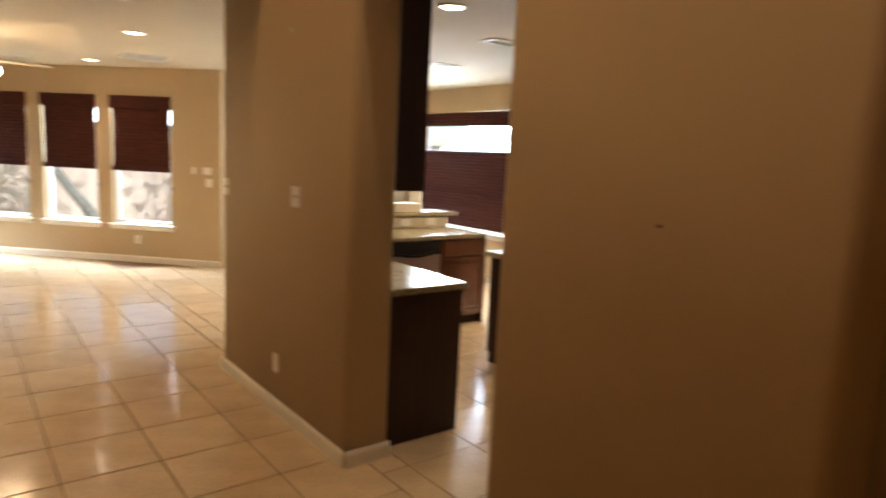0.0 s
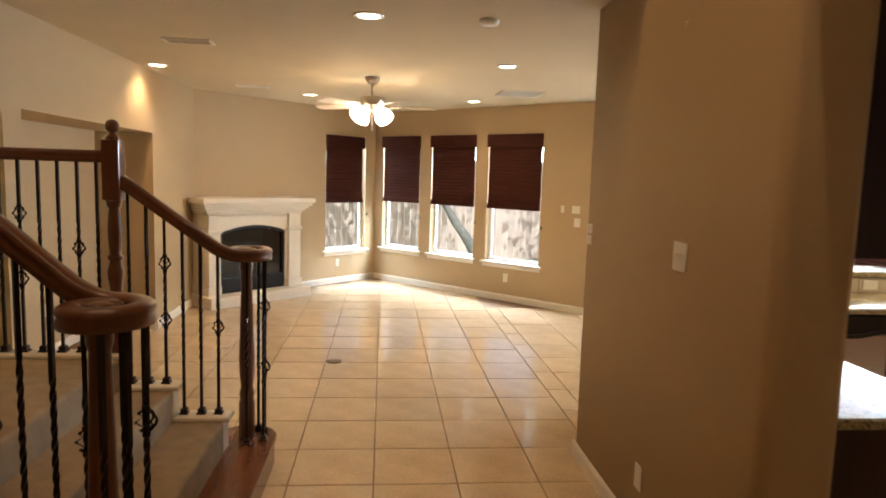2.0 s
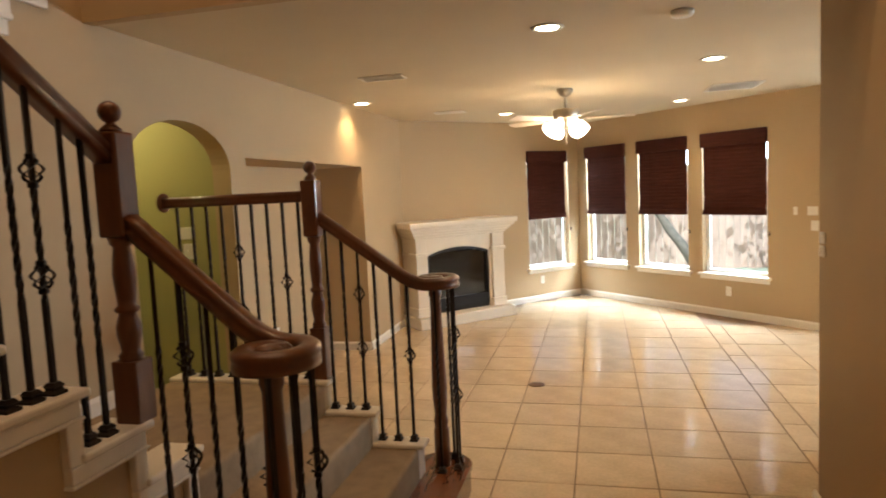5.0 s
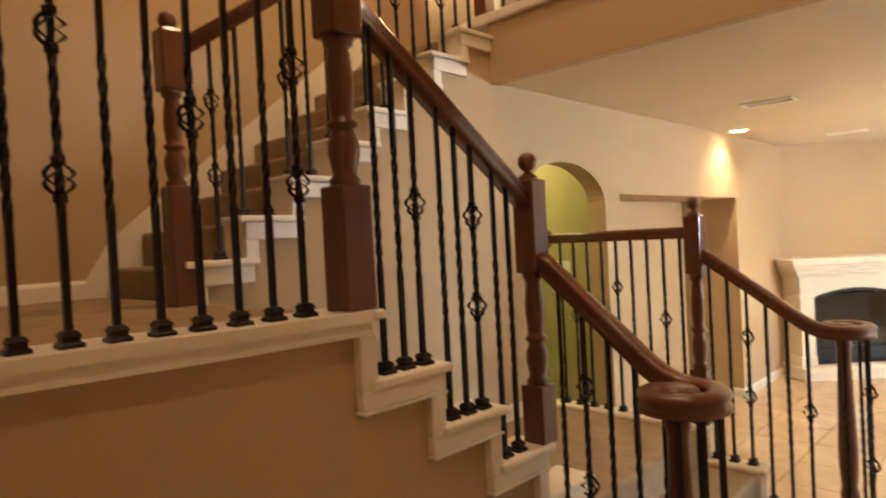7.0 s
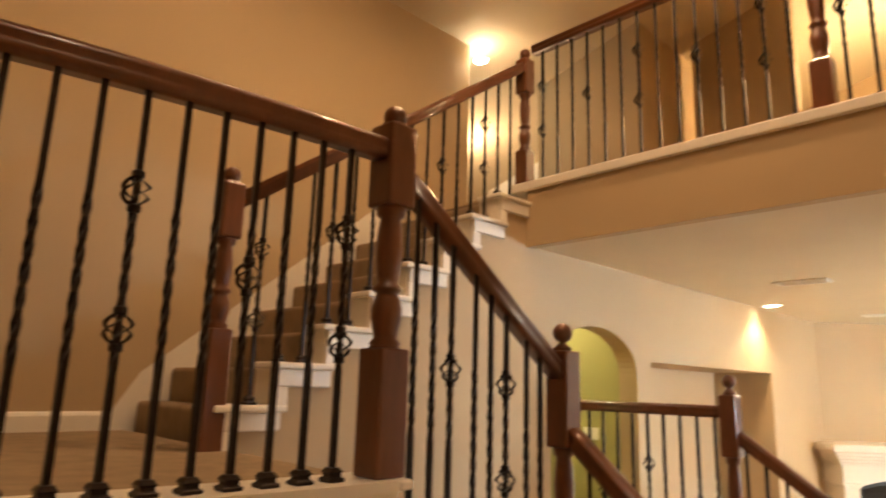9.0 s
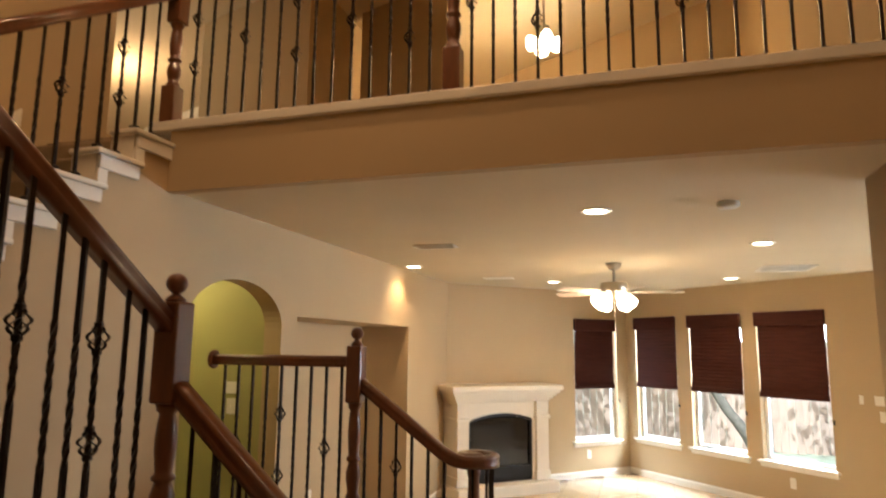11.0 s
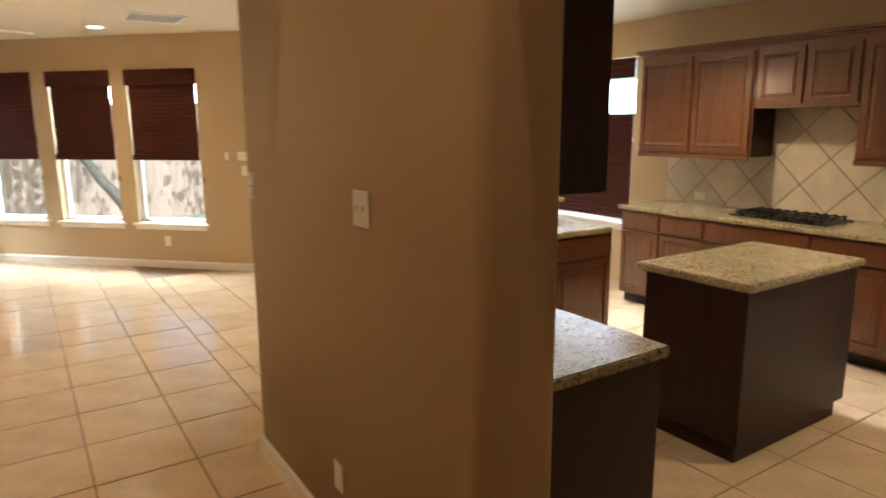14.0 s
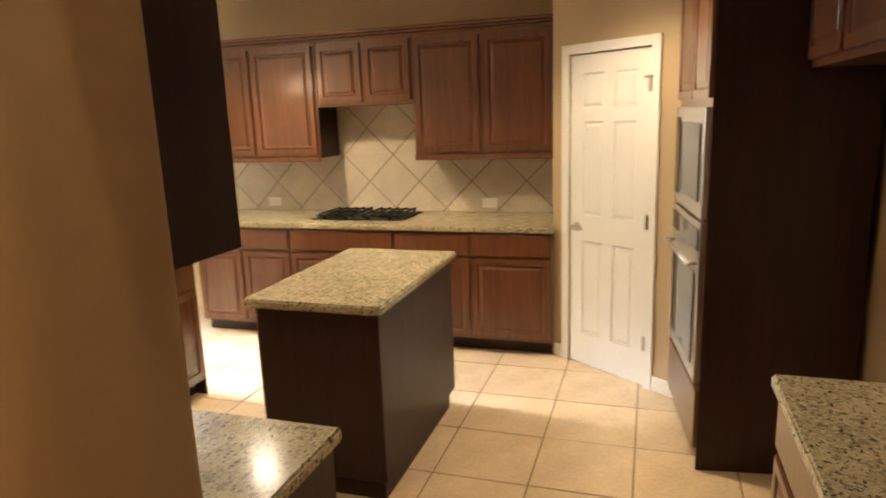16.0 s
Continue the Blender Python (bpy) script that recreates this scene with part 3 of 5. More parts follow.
    # third flight: wall face, caps and trim on the inner line
    poly = [(-2.20, 0.0)]
    for k, y in enumerate(rows3[:8]):
        poly += [(y, L2 + RISE * k - 0.02), (y, L2 + RISE * (k + 1) - 0.02)]
    poly += [(-0.40, L2 + RISE * 8 - 0.02), (-0.30, CEIL), (-0.30, 0.0)]
    wall = bmesh.new()
    add_prism(wall, poly, X_IN - 0.10, X_IN, to_x)
    bmesh.ops.recalc_face_normals(wall, faces=wall.faces)
    part("stringer_wall", wall, PAINT, st, "tan painted wall below the upper flight")
    for k, y in enumerate(rows3[:8]):
        z = L2 + RISE * (k + 1)
        nxt = rows3[k + 1]
        part("step_cap", box(X_IN - 0.15, X_IN + 0.035, y - 0.03, nxt + 0.05, z - 0.005, z + CAP, 0.008, 2), WHITE, st)
        part("side_trim", box(X_IN, X_IN + 0.022, y, nxt + 0.03, z - 0.075, z - 0.005, 0.006, 2), WHITE, st)
        part("side_trim", box(X_IN, X_IN + 0.02, y - 0.004, y + 0.055, z - RISE - 0.005, z - 0.074, 0.006, 2), WHITE, st)
        part("riser_face", box(X_IN - 0.15, X_IN, y - 0.004, y + 0.03, z - RISE + CAP, z - 0.005), WHITE, st)
    # sloped skirt on the stairwell wall
    sk = bmesh.new()
    s0 = (rows3[0] - 0.03, L2)
    s1 = (rows3[8], L3)
    add_prism(sk, [(s0[0], L2), (s0[0], L2 + 0.10), (rows3[0] + 0.10, L2 + RISE + 0.14), (s1[0], L3 + 0.16), (s1[0], L3 - 0.05), (rows3[1], L2)], X_W + 0.002, X_W + 0.016, to_x)
    bmesh.ops.recalc_face_normals(sk, faces=sk.faces)
    part("skirt_board", sk, WHITE, st)
    # lowest flight: stepped caps on both sides
    for side, y0, y1 in ((1, Y_FAR - 0.07, Y_FAR + 0.035), (-1, Y_NEAR - 0.035, Y_NEAR + 0.07)):
        for k, xf in ((1, -0.80), (2, -1.06), (3, -1.33)):
            z = RISE * (k + 1)
            xb = {1: -1.06, 2: -1.33, 3: -2.30}[k]
            if side == -1 and k == 3:
                continue
            part("step_cap", box(xb - 0.0, xf + 0.03, y0 - 0.01, y1 + 0.01, z - 0.003, z + CAP, 0.008, 2), WHITE, st)
            part("riser_face", box(xb, xf, y0, y1, 0.0 if k < 3 else 0.0, z - 0.003, 0.004), WHITE if k < 3 else PAINT, st)
    return st, tips, rows3


stair, tips, rows3 = carpet_steps()


def edge_x(y):
    """Plan curve of the middle landing's open edge."""
    s = max(0.0, -2.2 - y)
    return X_S - 0.10 * s * s


# middle landing, curved edge
edge = [(edge_x(-2.205 - 0.1 * k), -2.205 - 0.1 * k) for k in range(0, 27)]
lb = bmesh.new()
add_prism(lb, [(X_W, -2.15), (-1.40, -2.15)] + [(x - 0.17, y) for x, y in edge] + [(X_W, edge[-1][1])], LAND - 0.2, LAND)
bmesh.ops.recalc_face_normals(lb, faces=lb.faces)
structure("floor_landing", lb, CARPET, "beige carpeted middle landing")
strip = bmesh.new()
add_prism(strip, [(x + 0.012, y) for x, y in edge] + [(x - 0.18, y) for x, y in reversed(edge)], LAND - 0.006, LAND + CAP)
bmesh.ops.recalc_face_normals(strip, faces=strip.faces)
structure("trim_landing_cap", strip, WHITE, "white painted cap along the landing")
strip = bmesh.new()
add_prism(strip, [(x, y) for x, y in edge] + [(x - 0.035, y) for x, y in reversed(edge)], LAND - 0.030, LAND - 0.006)
add_prism(strip, [(x + 0.006, y) for x, y in edge] + [(x - 0.03, y) for x, y in reversed(edge)], LAND - 0.041, LAND - 0.030)
bmesh.ops.recalc_face_normals(strip, faces=strip.faces)
structure("trim_landing_fascia", strip, WHITE, "white painted fascia of the landing")
lw = bmesh.new()
add_prism(lw, [(x - 0.03, y) for x, y in edge] + [(x - 0.12, y) for x, y in reversed(edge)], 0, LAND - 0.035)
bmesh.ops.recalc_face_normals(lw, faces=lw.faces)
structure("wall_landing", lw, PAINT, "tan painted curved wall under the landing")
base_strip(0.0, 2.525, plan_frame(X_W, -4.75, 0, 1) @ Matrix.Translation((0, 0, LAND)))
base_strip(-1.42, -0.14, plan_frame(X_IN, 0, 0, 1) @ Matrix.Translation((0, 0, L1)))


# ---- balustrades ----
BAR = {}


def bar_mesh(length):
    key = round(length, 2)
    if key in BAR:
        return BAR[key]
    bm = bmesh.new()
    n = max(12, int(length / 0.022))
    rings = []
    for k in range(n + 1):
        z = length * k / n
        t = min(max((z / length - 0.30) / 0.40, 0), 1)
        a = radians(45) + t * radians(360 * 5.0) * (0.40 * length)
        rings.append([bm.verts.new((0.0098 * math.cos(a + q * math.pi / 2), 0.0098 * math.sin(a + q * math.pi / 2), z)) for q in range(4)])
    for a, b in zip(rings, rings[1:]):
        for q in range(4):
            bm.faces.new((a[q], a[(q + 1) % 4], b[(q + 1) % 4], b[q]))
    me = bpy.data.meshes.new("baluster")
    bm.to_mesh(me)
    bm.free()
    me.materials.append(IRON)
    BAR[key] = me
    return me


def basket_mesh():
    bm = bmesh.new()
    n, high = 14, 0.068
    for w in range(4):
        rings = []
        for k in range(n + 1):
            t = k / n
            rad = 0.006 + 0.021 * math.sin(math.pi * t) ** 0.75
            a = w * math.pi / 2 + t * math.pi * 1.1
            c = Vector((rad * math.cos(a), rad * math.sin(a), high * (t - 0.5)))
            out = Vector((math.cos(a), math.sin(a), 0))
            tan = Vector((-math.sin(a), math.cos(a), 0))
            rings.append([bm.verts.new(c + 0.0056 * (out * math.cos(g) + (tan * 0.6 + Vector((0, 0, 0.8))) * math.sin(g))) for g in (0, 2.1, 4.2)])
        for a, b in zip(rings, rings[1:]):
            for q in range(3):
                bm.faces.new((a[q], a[(q + 1) % 3], b[(q + 1) % 3], b[q]))
    for s in (-1, 1):
        add_box(bm, -0.011, 0.011, -0.011, 0.011, s * (high / 2 + 0.004) - 0.009, s * (high / 2 + 0.004) + 0.009, 0.003)
    bmesh.ops.recalc_face_normals(bm, faces=bm.faces)
    me = bpy.data.meshes.new("basket")
    bm.to_mesh(me)
    bm.free()
    me.materials.append(IRON)
    return me


def shoe_mesh():
    bm = bmesh.new()
    rings = []
    for r, z in ((0.022, 0), (0.023, 0.008), (0.016, 0.013), (0.016, 0.020), (0.019, 0.024), (0.012, 0.034)):
        rings.append([bm.verts.new((sx * r, sy * r, z)) for sx, sy in ((-1, -1), (1, -1), (1, 1), (-1, 1))])
    for a, b in zip(rings, rings[1:]):
        for q in range(4):
            bm.faces.new((a[q], a[(q + 1) % 4], b[(q + 1) % 4], b[q]))
    bm.faces.new(rings[-1])
    bmesh.ops.recalc_face_normals(bm, faces=bm.faces)
    me = bpy.data.meshes.new("shoe")
    bm.to_mesh(me)
    bm.free()
    me.materials.append(IRON)
    return me


BASKET, SHOE = basket_mesh(), shoe_mesh()


def baluster(parent, x, y, z0, z1, kind, low=None):
    b = shared("baluster", bar_mesh(z1 - z0), parent, pose(x, y, z0))
    s = shared("shoe", SHOE, None, pose(x, y, z0))
    s.parent = b
    s.matrix_parent_inverse = b.matrix_world.inverted()
    length = z1 - z0
    for h in {0: (), 1: (0.55,), 2: (0.385, 0.725)}[kind]:
        k = shared("basket", BASKET, None, pose(x, y, z0 + h * length, 0, 0, 20))
        k.parent = b
        k.matrix_parent_inverse = b.matrix_world.inverted()
    return b


def newel(parent, x, y, z0, z1, size=0.088, parts=(0.24, 0.66, 0.915)):
    h = z1 - z0
    ball = 0.035
    base_h, top0, top1 = [k * h for k in parts]
    bm = box(x - size / 2, x + size / 2, y - size / 2, y + size / 2, z0, z0 + base_h, 0.006, 2)
    post = part("newel_post", bm, RAILWOOD, parent)
    s = size / 2
    t = top0 - base_h
    prof = [(s * r, k) for r, k in ((0.96, 0), (0.80, 0.015), (0.90, 0.035), (0.66, 0.07), (0.72, 0.12), (0.88, 0.21), (0.88, 0.28), (0.68, 0.35), (0.60, 0.38), (0.86, 0.40), (0.86, 0.425),
            (0.62, 0.45), (0.66, 0.50), (0.77, 0.62), (0.79, 0.71), (0.70, 0.83), (0.58, 0.92), (0.82, 0.945), (0.82, 0.97), (0.94, 1.0))]
    part("turned_shaft", lathe([(r, k * t) for r, k in prof], 18, Matrix.Translation((x, y, z0 + base_h))), RAILWOOD, post, "", True)
    part("upper_block", box(x - s, x + s, y - s, y + s, z0 + top0, z0 + top1, 0.008, 2), RAILWOOD, post)
    cz = z1 - ball
    fin = [(s * 0.7, z0 + top1 - cz), (s * 0.78, z0 + top1 - cz + 0.008), (0.018, -ball - 0.004)]
    fin += [(max(0.004, ball * math.sin(a)), -ball * math.cos(a)) for a in [math.pi * k / 10 for k in range(1, 10)]]
    fin += [(0.004, ball)]
    part("ball_finial", lathe(fin, 16, Matrix.Translation((x, y, cz))), RAILWOOD, post, "", True)
    return post


RAIL = [(-0.030, -0.026), (0.030, -0.026), (0.030, -0.006), (0.026, 0.004), (0.032, 0.014), (0.030, 0.026), (0.018, 0.036), (-0.018, 0.036), (-0.030, 0.026), (-0.032, 0.014), (-0.026, 0.004), (-0.030, -0.006)]


def rail(parent, path):
    return part("handrail", sweep([Vector(p) for p in path], RAIL), RAILWOOD, parent, "", True)


def volute(p0, p1, turn, r0=0.130):
    """Path of a rail from p0 down to p1 that eases level and curls into a flat scroll; turn +1 or -1."""
    a, b = Vector(p0), Vector(p1)
    pts = [a.lerp(b, k / 10) for k in range(11)]
    d = (b - a)
    slope = d.z / math.hypot(d.x, d.y)
    h = Vector((d.x, d.y, 0)).normalized()
    cur = b.copy()
    for k in range(1, 6):
        cur = cur + h * 0.028 + Vector((0, 0, slope * 0.028 * (1 - k / 5.5)))
        pts.append(cur.copy())
    side = Vector((-h.y, h.x, 0)) * turn
    c = cur + side * r0
    n = 26
    for k in range(1, n + 1):
        t = k / n
        ang = t * radians(430)
        rad = r0 * (1 - t) + 0.030 * t
        pts.append(c - side * rad * math.cos(ang) + h * rad * math.sin(ang))
    return pts, c


KINDS = (2, 0, 0, 1, 0, 0)

# lowest flight, far side and landing
far = thing("balustrade", "dark wood handrail with twisted iron balusters beside the lowest steps", "railing", "stair railings")
N2 = (-1.36, Y_FAR)
newel(far, *N2, L1 + CAP, 1.91)
path, c_far = volute((N2[0] + 0.03, N2[1], 1.60), (-0.86, Y_FAR, 1.262), 1)
rail(far, path)
Z_SCROLL_F = path[-1].z
part("volute_cap", lathe([(0.040, -0.026), (0.042, 0.0), (0.038, 0.03), (0.02, 0.036)], 18, Matrix.Translation((c_far.x, c_far.y, Z_SCROLL_F))), RAILWOOD, far, "", True)


def scroll_newel(parent, x, y, z0, z1):
    h = z1 - z0
    prof = [(0.044, 0), (0.044, 0.20), (0.036, 0.22), (0.042, 0.25), (0.033, 0.29), (0.040, 0.36), (0.043, 0.45), (0.038, 0.60), (0.032, 0.80), (0.029, 0.93), (0.036, 0.95), (0.034, 1.0)]
    return part("scroll_newel", lathe([(r, k * h) for r, k in prof], 18, Matrix.Translation((x, y, z0))), RAILWOOD, parent, "turned wooden newel under the scroll", True)


scroll_newel(far, c_far.x, c_far.y, RISE, Z_SCROLL_F - 0.02)


def rail_z(x, x0, z0, x1, z1):
    return z0 + (z1 - z0) * (x - x0) / (x1 - x0)


for i, (x, zb) in enumerate(((-1.29, RISE * 3), (-1.20, RISE * 3), (-1.11, RISE * 3), (-1.02, RISE * 2), (-0.93, RISE * 2), (-0.84, RISE * 2))):
    baluster(far, x, Y_FAR - 0.01, zb + CAP, rail_z(x, N2[0] + 0.03, 1.60, -0.86, 1.262) - 0.02, (0, 0, 2, 0, 0, 1)[i])
for i, (dx, dy) in enumerate(((0.09, 0.05), (0.10, -0.05), (0.045, 0.10), (0.02, -0.10))):
    baluster(far, c_far.x + dx, c_far.y + dy, RISE, Z_SCROLL_F - 0.02, (2, 0, 0, 0)[i])
rail(far, [(X_IN + 0.005, Y_FAR, 1.715), (N2[0] - 0.04, Y_FAR, 1.715)])
part("rail_rosette", lathe([(0.055, 0), (0.058, 0.01), (0.045, 0.02)], 16, Matrix.Translation((X_IN + 0.002, Y_FAR, 1.72)) @ Matrix.Rotation(radians(90), 4, "Y")), RAILWOOD, far, "", True)
for i in range(9):
    baluster(far, -2.20 + 0.095 * i, Y_FAR - 0.01, L1 + CAP, 1.695, (0, 1, 0, 0, 2, 0, 0, 1, 0)[i])

# lowest flight near side, second flight and middle landing
near = thing("balustrade", "dark wood handrail with iron balusters along the stair and curved landing", "railing", "stair railings")
N1 = (-1.30, Y_NEAR)
newel(near, *N1, 1.02, 2.04, 0.088, (0.20, 0.585, 0.905))
path, c_near = volute((N1[0] + 0.03, N1[1], 1.66), (-0.88, Y_NEAR, 1.325), -1)
rail(near, path)
Z_SCROLL_N = path[-1].z
part("volute_cap", lathe([(0.040, -0.026), (0.042, 0.0), (0.038, 0.03), (0.02, 0.036)], 18, Matrix.Translation((c_near.x, c_near.y, Z_SCROLL_N))), RAILWOOD, near, "", True)
scroll_newel(near, c_near.x, c_near.y, RISE, Z_SCROLL_N - 0.02)
for i, (x, zb) in enumerate(((-1.20, RISE * 3), (-1.11, RISE * 3), (-1.02, RISE * 2), (-0.93, RISE * 2), (-0.84, RISE * 2))):
    baluster(near, x, Y_NEAR, zb + CAP, rail_z(x, N1[0] + 0.03, 1.66, -0.88, 1.325) - 0.02, (0, 2, 0, 0, 1)[i])
for i, (dx, dy) in enumerate(((0.09, -0.05), (0.10, 0.05), (0.045, -0.10), (0.02, 0.10))):
    baluster(near, c_near.x + dx, c_near.y + dy, RISE, Z_SCROLL_N - 0.02, (0, 2, 0, 0)[i])
BIG = (-1.325, -2.215)
newel(near, *BIG, LAND + CAP, 2.605, 0.098, (0.32, 0.70, 0.935))
rail(near, [(-1.30, -1.46, 1.865), (-1.325, -2.18, 2.40)])
for k in range(4):
    y_front = tips[k]
    for j in range(3):
        y = y_front - 0.040 - 0.073 * j
        if k == 0 or (k == 1 and j < 1):
            continue
        i = 3 * k + j
        baluster(near, -1.30, y, step_z(k) + CAP, rail_z(y, -1.46, 1.865, -2.18, 2.40) - 0.02, {6: 2, 9: 1}.get(i, 0))
pts = [(edge_x(y) - 0.06, y, 2.455) for y in [-2.20 - 0.09 * k for k in range(28)]]
rail(near, pts)
for k in range(26):
    y = -2.364 - 0.0865 * k
    baluster(near, edge_x(y) - 0.06, y, LAND + CAP, 2.435, KINDS[k % 6])

# third flight and balcony
upper = thing("balustrade", "dark wood handrail with iron balusters along the upper flight and balcony", "railing", "stair railings")
UP = (-2.32, -2.225)
BAL = (-2.34, -0.34)
newel(upper, *UP, LAND - 0.005, L2 + 1.12, 0.088, (0.41, 0.73, 0.935))
newel(upper, *BAL, L3 - 0.02, 3.94)
rail(upper, [(UP[0], UP[1] + 0.03, 2.50), (BAL[0], BAL[1] - 0.03, 3.80)])
i = 0
for k, y in enumerate(rows3[:8]):
    for j in range(2):
        yy = y + 0.03 + 0.112 * j
        if k == 0 and j == 0:
            continue
        baluster(upper, -2.34, yy, L2 + RISE * (k + 1) + CAP, rail_z(yy, UP[1] + 0.03, 2.50, BAL[1] - 0.03, 3.80) - 0.02, KINDS[i % 6])
        i += 1
rail(upper, [(BAL[0] + 0.04, -0.30, 3.93), (1.24, -0.30, 3.93)])
newel(upper, -0.69, -0.30, L3 - 0.02, 4.06)
for k in range(32):
    x = -2.23 + 0.109 * k
    if abs(x + 0.69) > 0.055:
        baluster(upper, x, -0.30, L3 - 0.018, 3.91, KINDS[k % 6])

# balcony edge and upper hall
structure("wall_balcony_fascia", box(-2.30, PX0, -0.37, -0.302, CEIL - 0.01, L3 - 0.075), PAINT, "tan painted balcony front")
structure("trim_balcony", box(-2.42, PX0, -0.395, -0.20, L3 - 0.075, L3 - 0.02, 0.008, 2), WHITE, "white painted nosing of the balcony floor")
structure("floor_upper", box(-5.5, PX1, -0.20, 4.6, CEIL + 0.301, L3), CARPET, "beige carpeted upper hall floor")
structure("floor_upper_west", box(-5.5, -2.42, 0.02, 0.9, L3 - 0.1, L3 - 0.004), CARPET, "beige carpeted upper hall floor")
structure("wall_upper_hall", box(-3.45, -2.40, 1.25, 1.37, L3, TOP), PAINT, "tan painted wall of the upper hall")
# added wall, backlit by the hall lamp so this stretch stays dark
structure("wall_upper_shade", box(-2.28, -1.44, 2.0, 2.1, L3, TOP + 0.3), PAINT, "tan painted wall of the upper hall")
structure("wall_upper_back", box(-3.0, 2.4, 4.3, 4.42, L3, TOP + 0.8), PAINT, "tan painted wall behind the upper hall")
structure("wall_upper_side", box(-2.52, -2.40, 1.37, 4.3, L3, TOP), PAINT, "tan painted wall")
structure("wall_upper_side_2", box(1.30, 1.42, -0.2, 4.3, L3, TOP + 0.6), PAINT, "tan painted wall")
structure("wall_upper_west", box(-5.5, -5.4, -0.2, 3.2, L3, TOP), PAINT, "tan painted wall")
structure("wall_upper_hall_2", box(-5.4, -2.52, 2.4, 2.52, L3, TOP), PAINT, "tan painted wall")
base_strip(-3.45, -2.40, plan_frame(0, 1.25, 1, 0) @ Matrix.Translation((0, 0, L3)))
door_up = tagged(new("door_1"), "white painted upstairs door frame standing open", "door", "", "structure")
for x0, x1, z1 in ((-5.07, -5.0, L3 + 2.1), (-4.25, -4.18, L3 + 2.1)):
    part("casing", box(x0, x1, 2.36, 2.40, L3, z1, 0.006), WHITE, door_up)
part("casing", box(-5.07, -4.18, 2.36, 2.40, L3 + 2.1, L3 + 2.17, 0.006), WHITE, door_up)
part("door_leaf", box(-5.0, -4.25, 2.375, 2.395, L3 + 0.005, L3 + 2.1, 0.004), DOORWHITE, door_up)


# ---- lamps ----
def can_light(x, y, z=CEIL, watts=30, size=130, colour=WARM):
    c = thing("recessed_light", "white trimmed round recessed ceiling light, lit", "ceiling light", "recessed lights")
    part("trim_ring", lathe([(0.095, -0.001), (0.098, -0.006), (0.080, -0.010), (0.070, -0.004), (0.070, -0.001)], 24, Matrix.Translation((x, y, z))), PLASTIC, c, "", True)
    part("lens", lathe([(0.069, -0.003), (0.066, -0.007), (0.02, -0.009)], 20, Matrix.Translation((x, y, z))), LIT, c, "glowing lens", True)
    spot(x, y, z - 0.02, watts, size, 0.06, colour)
    return c


for x, y, w in ((-0.09, 0.755, 18), (1.07, 2.29, 26), (1.145, 4.95, 24), (-0.915, 4.975, 18), (-2.13, 3.12, 42)):
    can_light(x, y, CEIL, w)
can_light(2.37, -0.76, CEIL, 36, 130, KITCHEN)
can_light(3.9, -1.75, CEIL, 112, 130, KITCHEN)
can_light(4.30, 0.4, CEIL, 190, 130, KITCHEN)
can_light(3.2, 2.9, CEIL, 40)


def ceiling_vent(x, y, w, d, z=CEIL, name="ceiling_vent", slats=8):
    v = thing(name, "white painted louvred metal ceiling vent", "air vent", "ceiling vents")
    bm = bmesh.new()
    f = 0.025
    for a, b, c, e in ((x - w / 2, x + w / 2, y - d / 2, y - d / 2 + f), (x - w / 2, x + w / 2, y + d / 2 - f, y + d / 2), (x - w / 2, x - w / 2 + f, y - d / 2 + f, y + d / 2 - f), (x + w / 2 - f, x + w / 2, y - d / 2 + f, y + d / 2 - f)):
        add_box(bm, a, b, c, e, z - 0.012, z - 0.001, 0.003)
    part("frame", bm, PLASTIC, v)
    # black sheet stands for the shade of the duct behind the slats
    part("duct_shade", box(x - w / 2 + f, x + w / 2 - f, y - d / 2 + f, y + d / 2 - f, z - 0.003, z - 0.001), BLACKMETAL, v)
    for k in range(slats):
        yy = y - d / 2 + f + (d - 2 * f) * (k + 0.5) / slats
        bm = box(-w / 2 + f, w / 2 - f, -0.0038, 0.0038, -0.0012, 0.0012)
        bm.transform(Matrix.Translation((x, yy, z - 0.009)) @ Matrix.Rotation(radians(35), 4, "X"))
        part("slat", bm, PLASTIC, v)
    return v


ceiling_vent(-1.476, 1.85, 0.36, 0.18)
ceiling_vent(-1.50, 4.39, 0.36, 0.18)
ceiling_vent(1.55, 4.04, 0.50, 0.50, CEIL, "return_air_grille", 14)
ceiling_vent(3.47, -0.07, 0.36, 0.18)
ceiling_vent(4.0, 1.44, 0.36, 0.18)
sm = thing("smoke_detector", "small white plastic smoke detector on the ceiling", "smoke detector")
part("body", lathe([(0.06, -0.001), (0.062, -0.02), (0.050, -0.034), (0.02, -0.037)], 20, Matrix.Translation((0.65, 0.70, CEIL))), PLASTIC, sm, "", True)


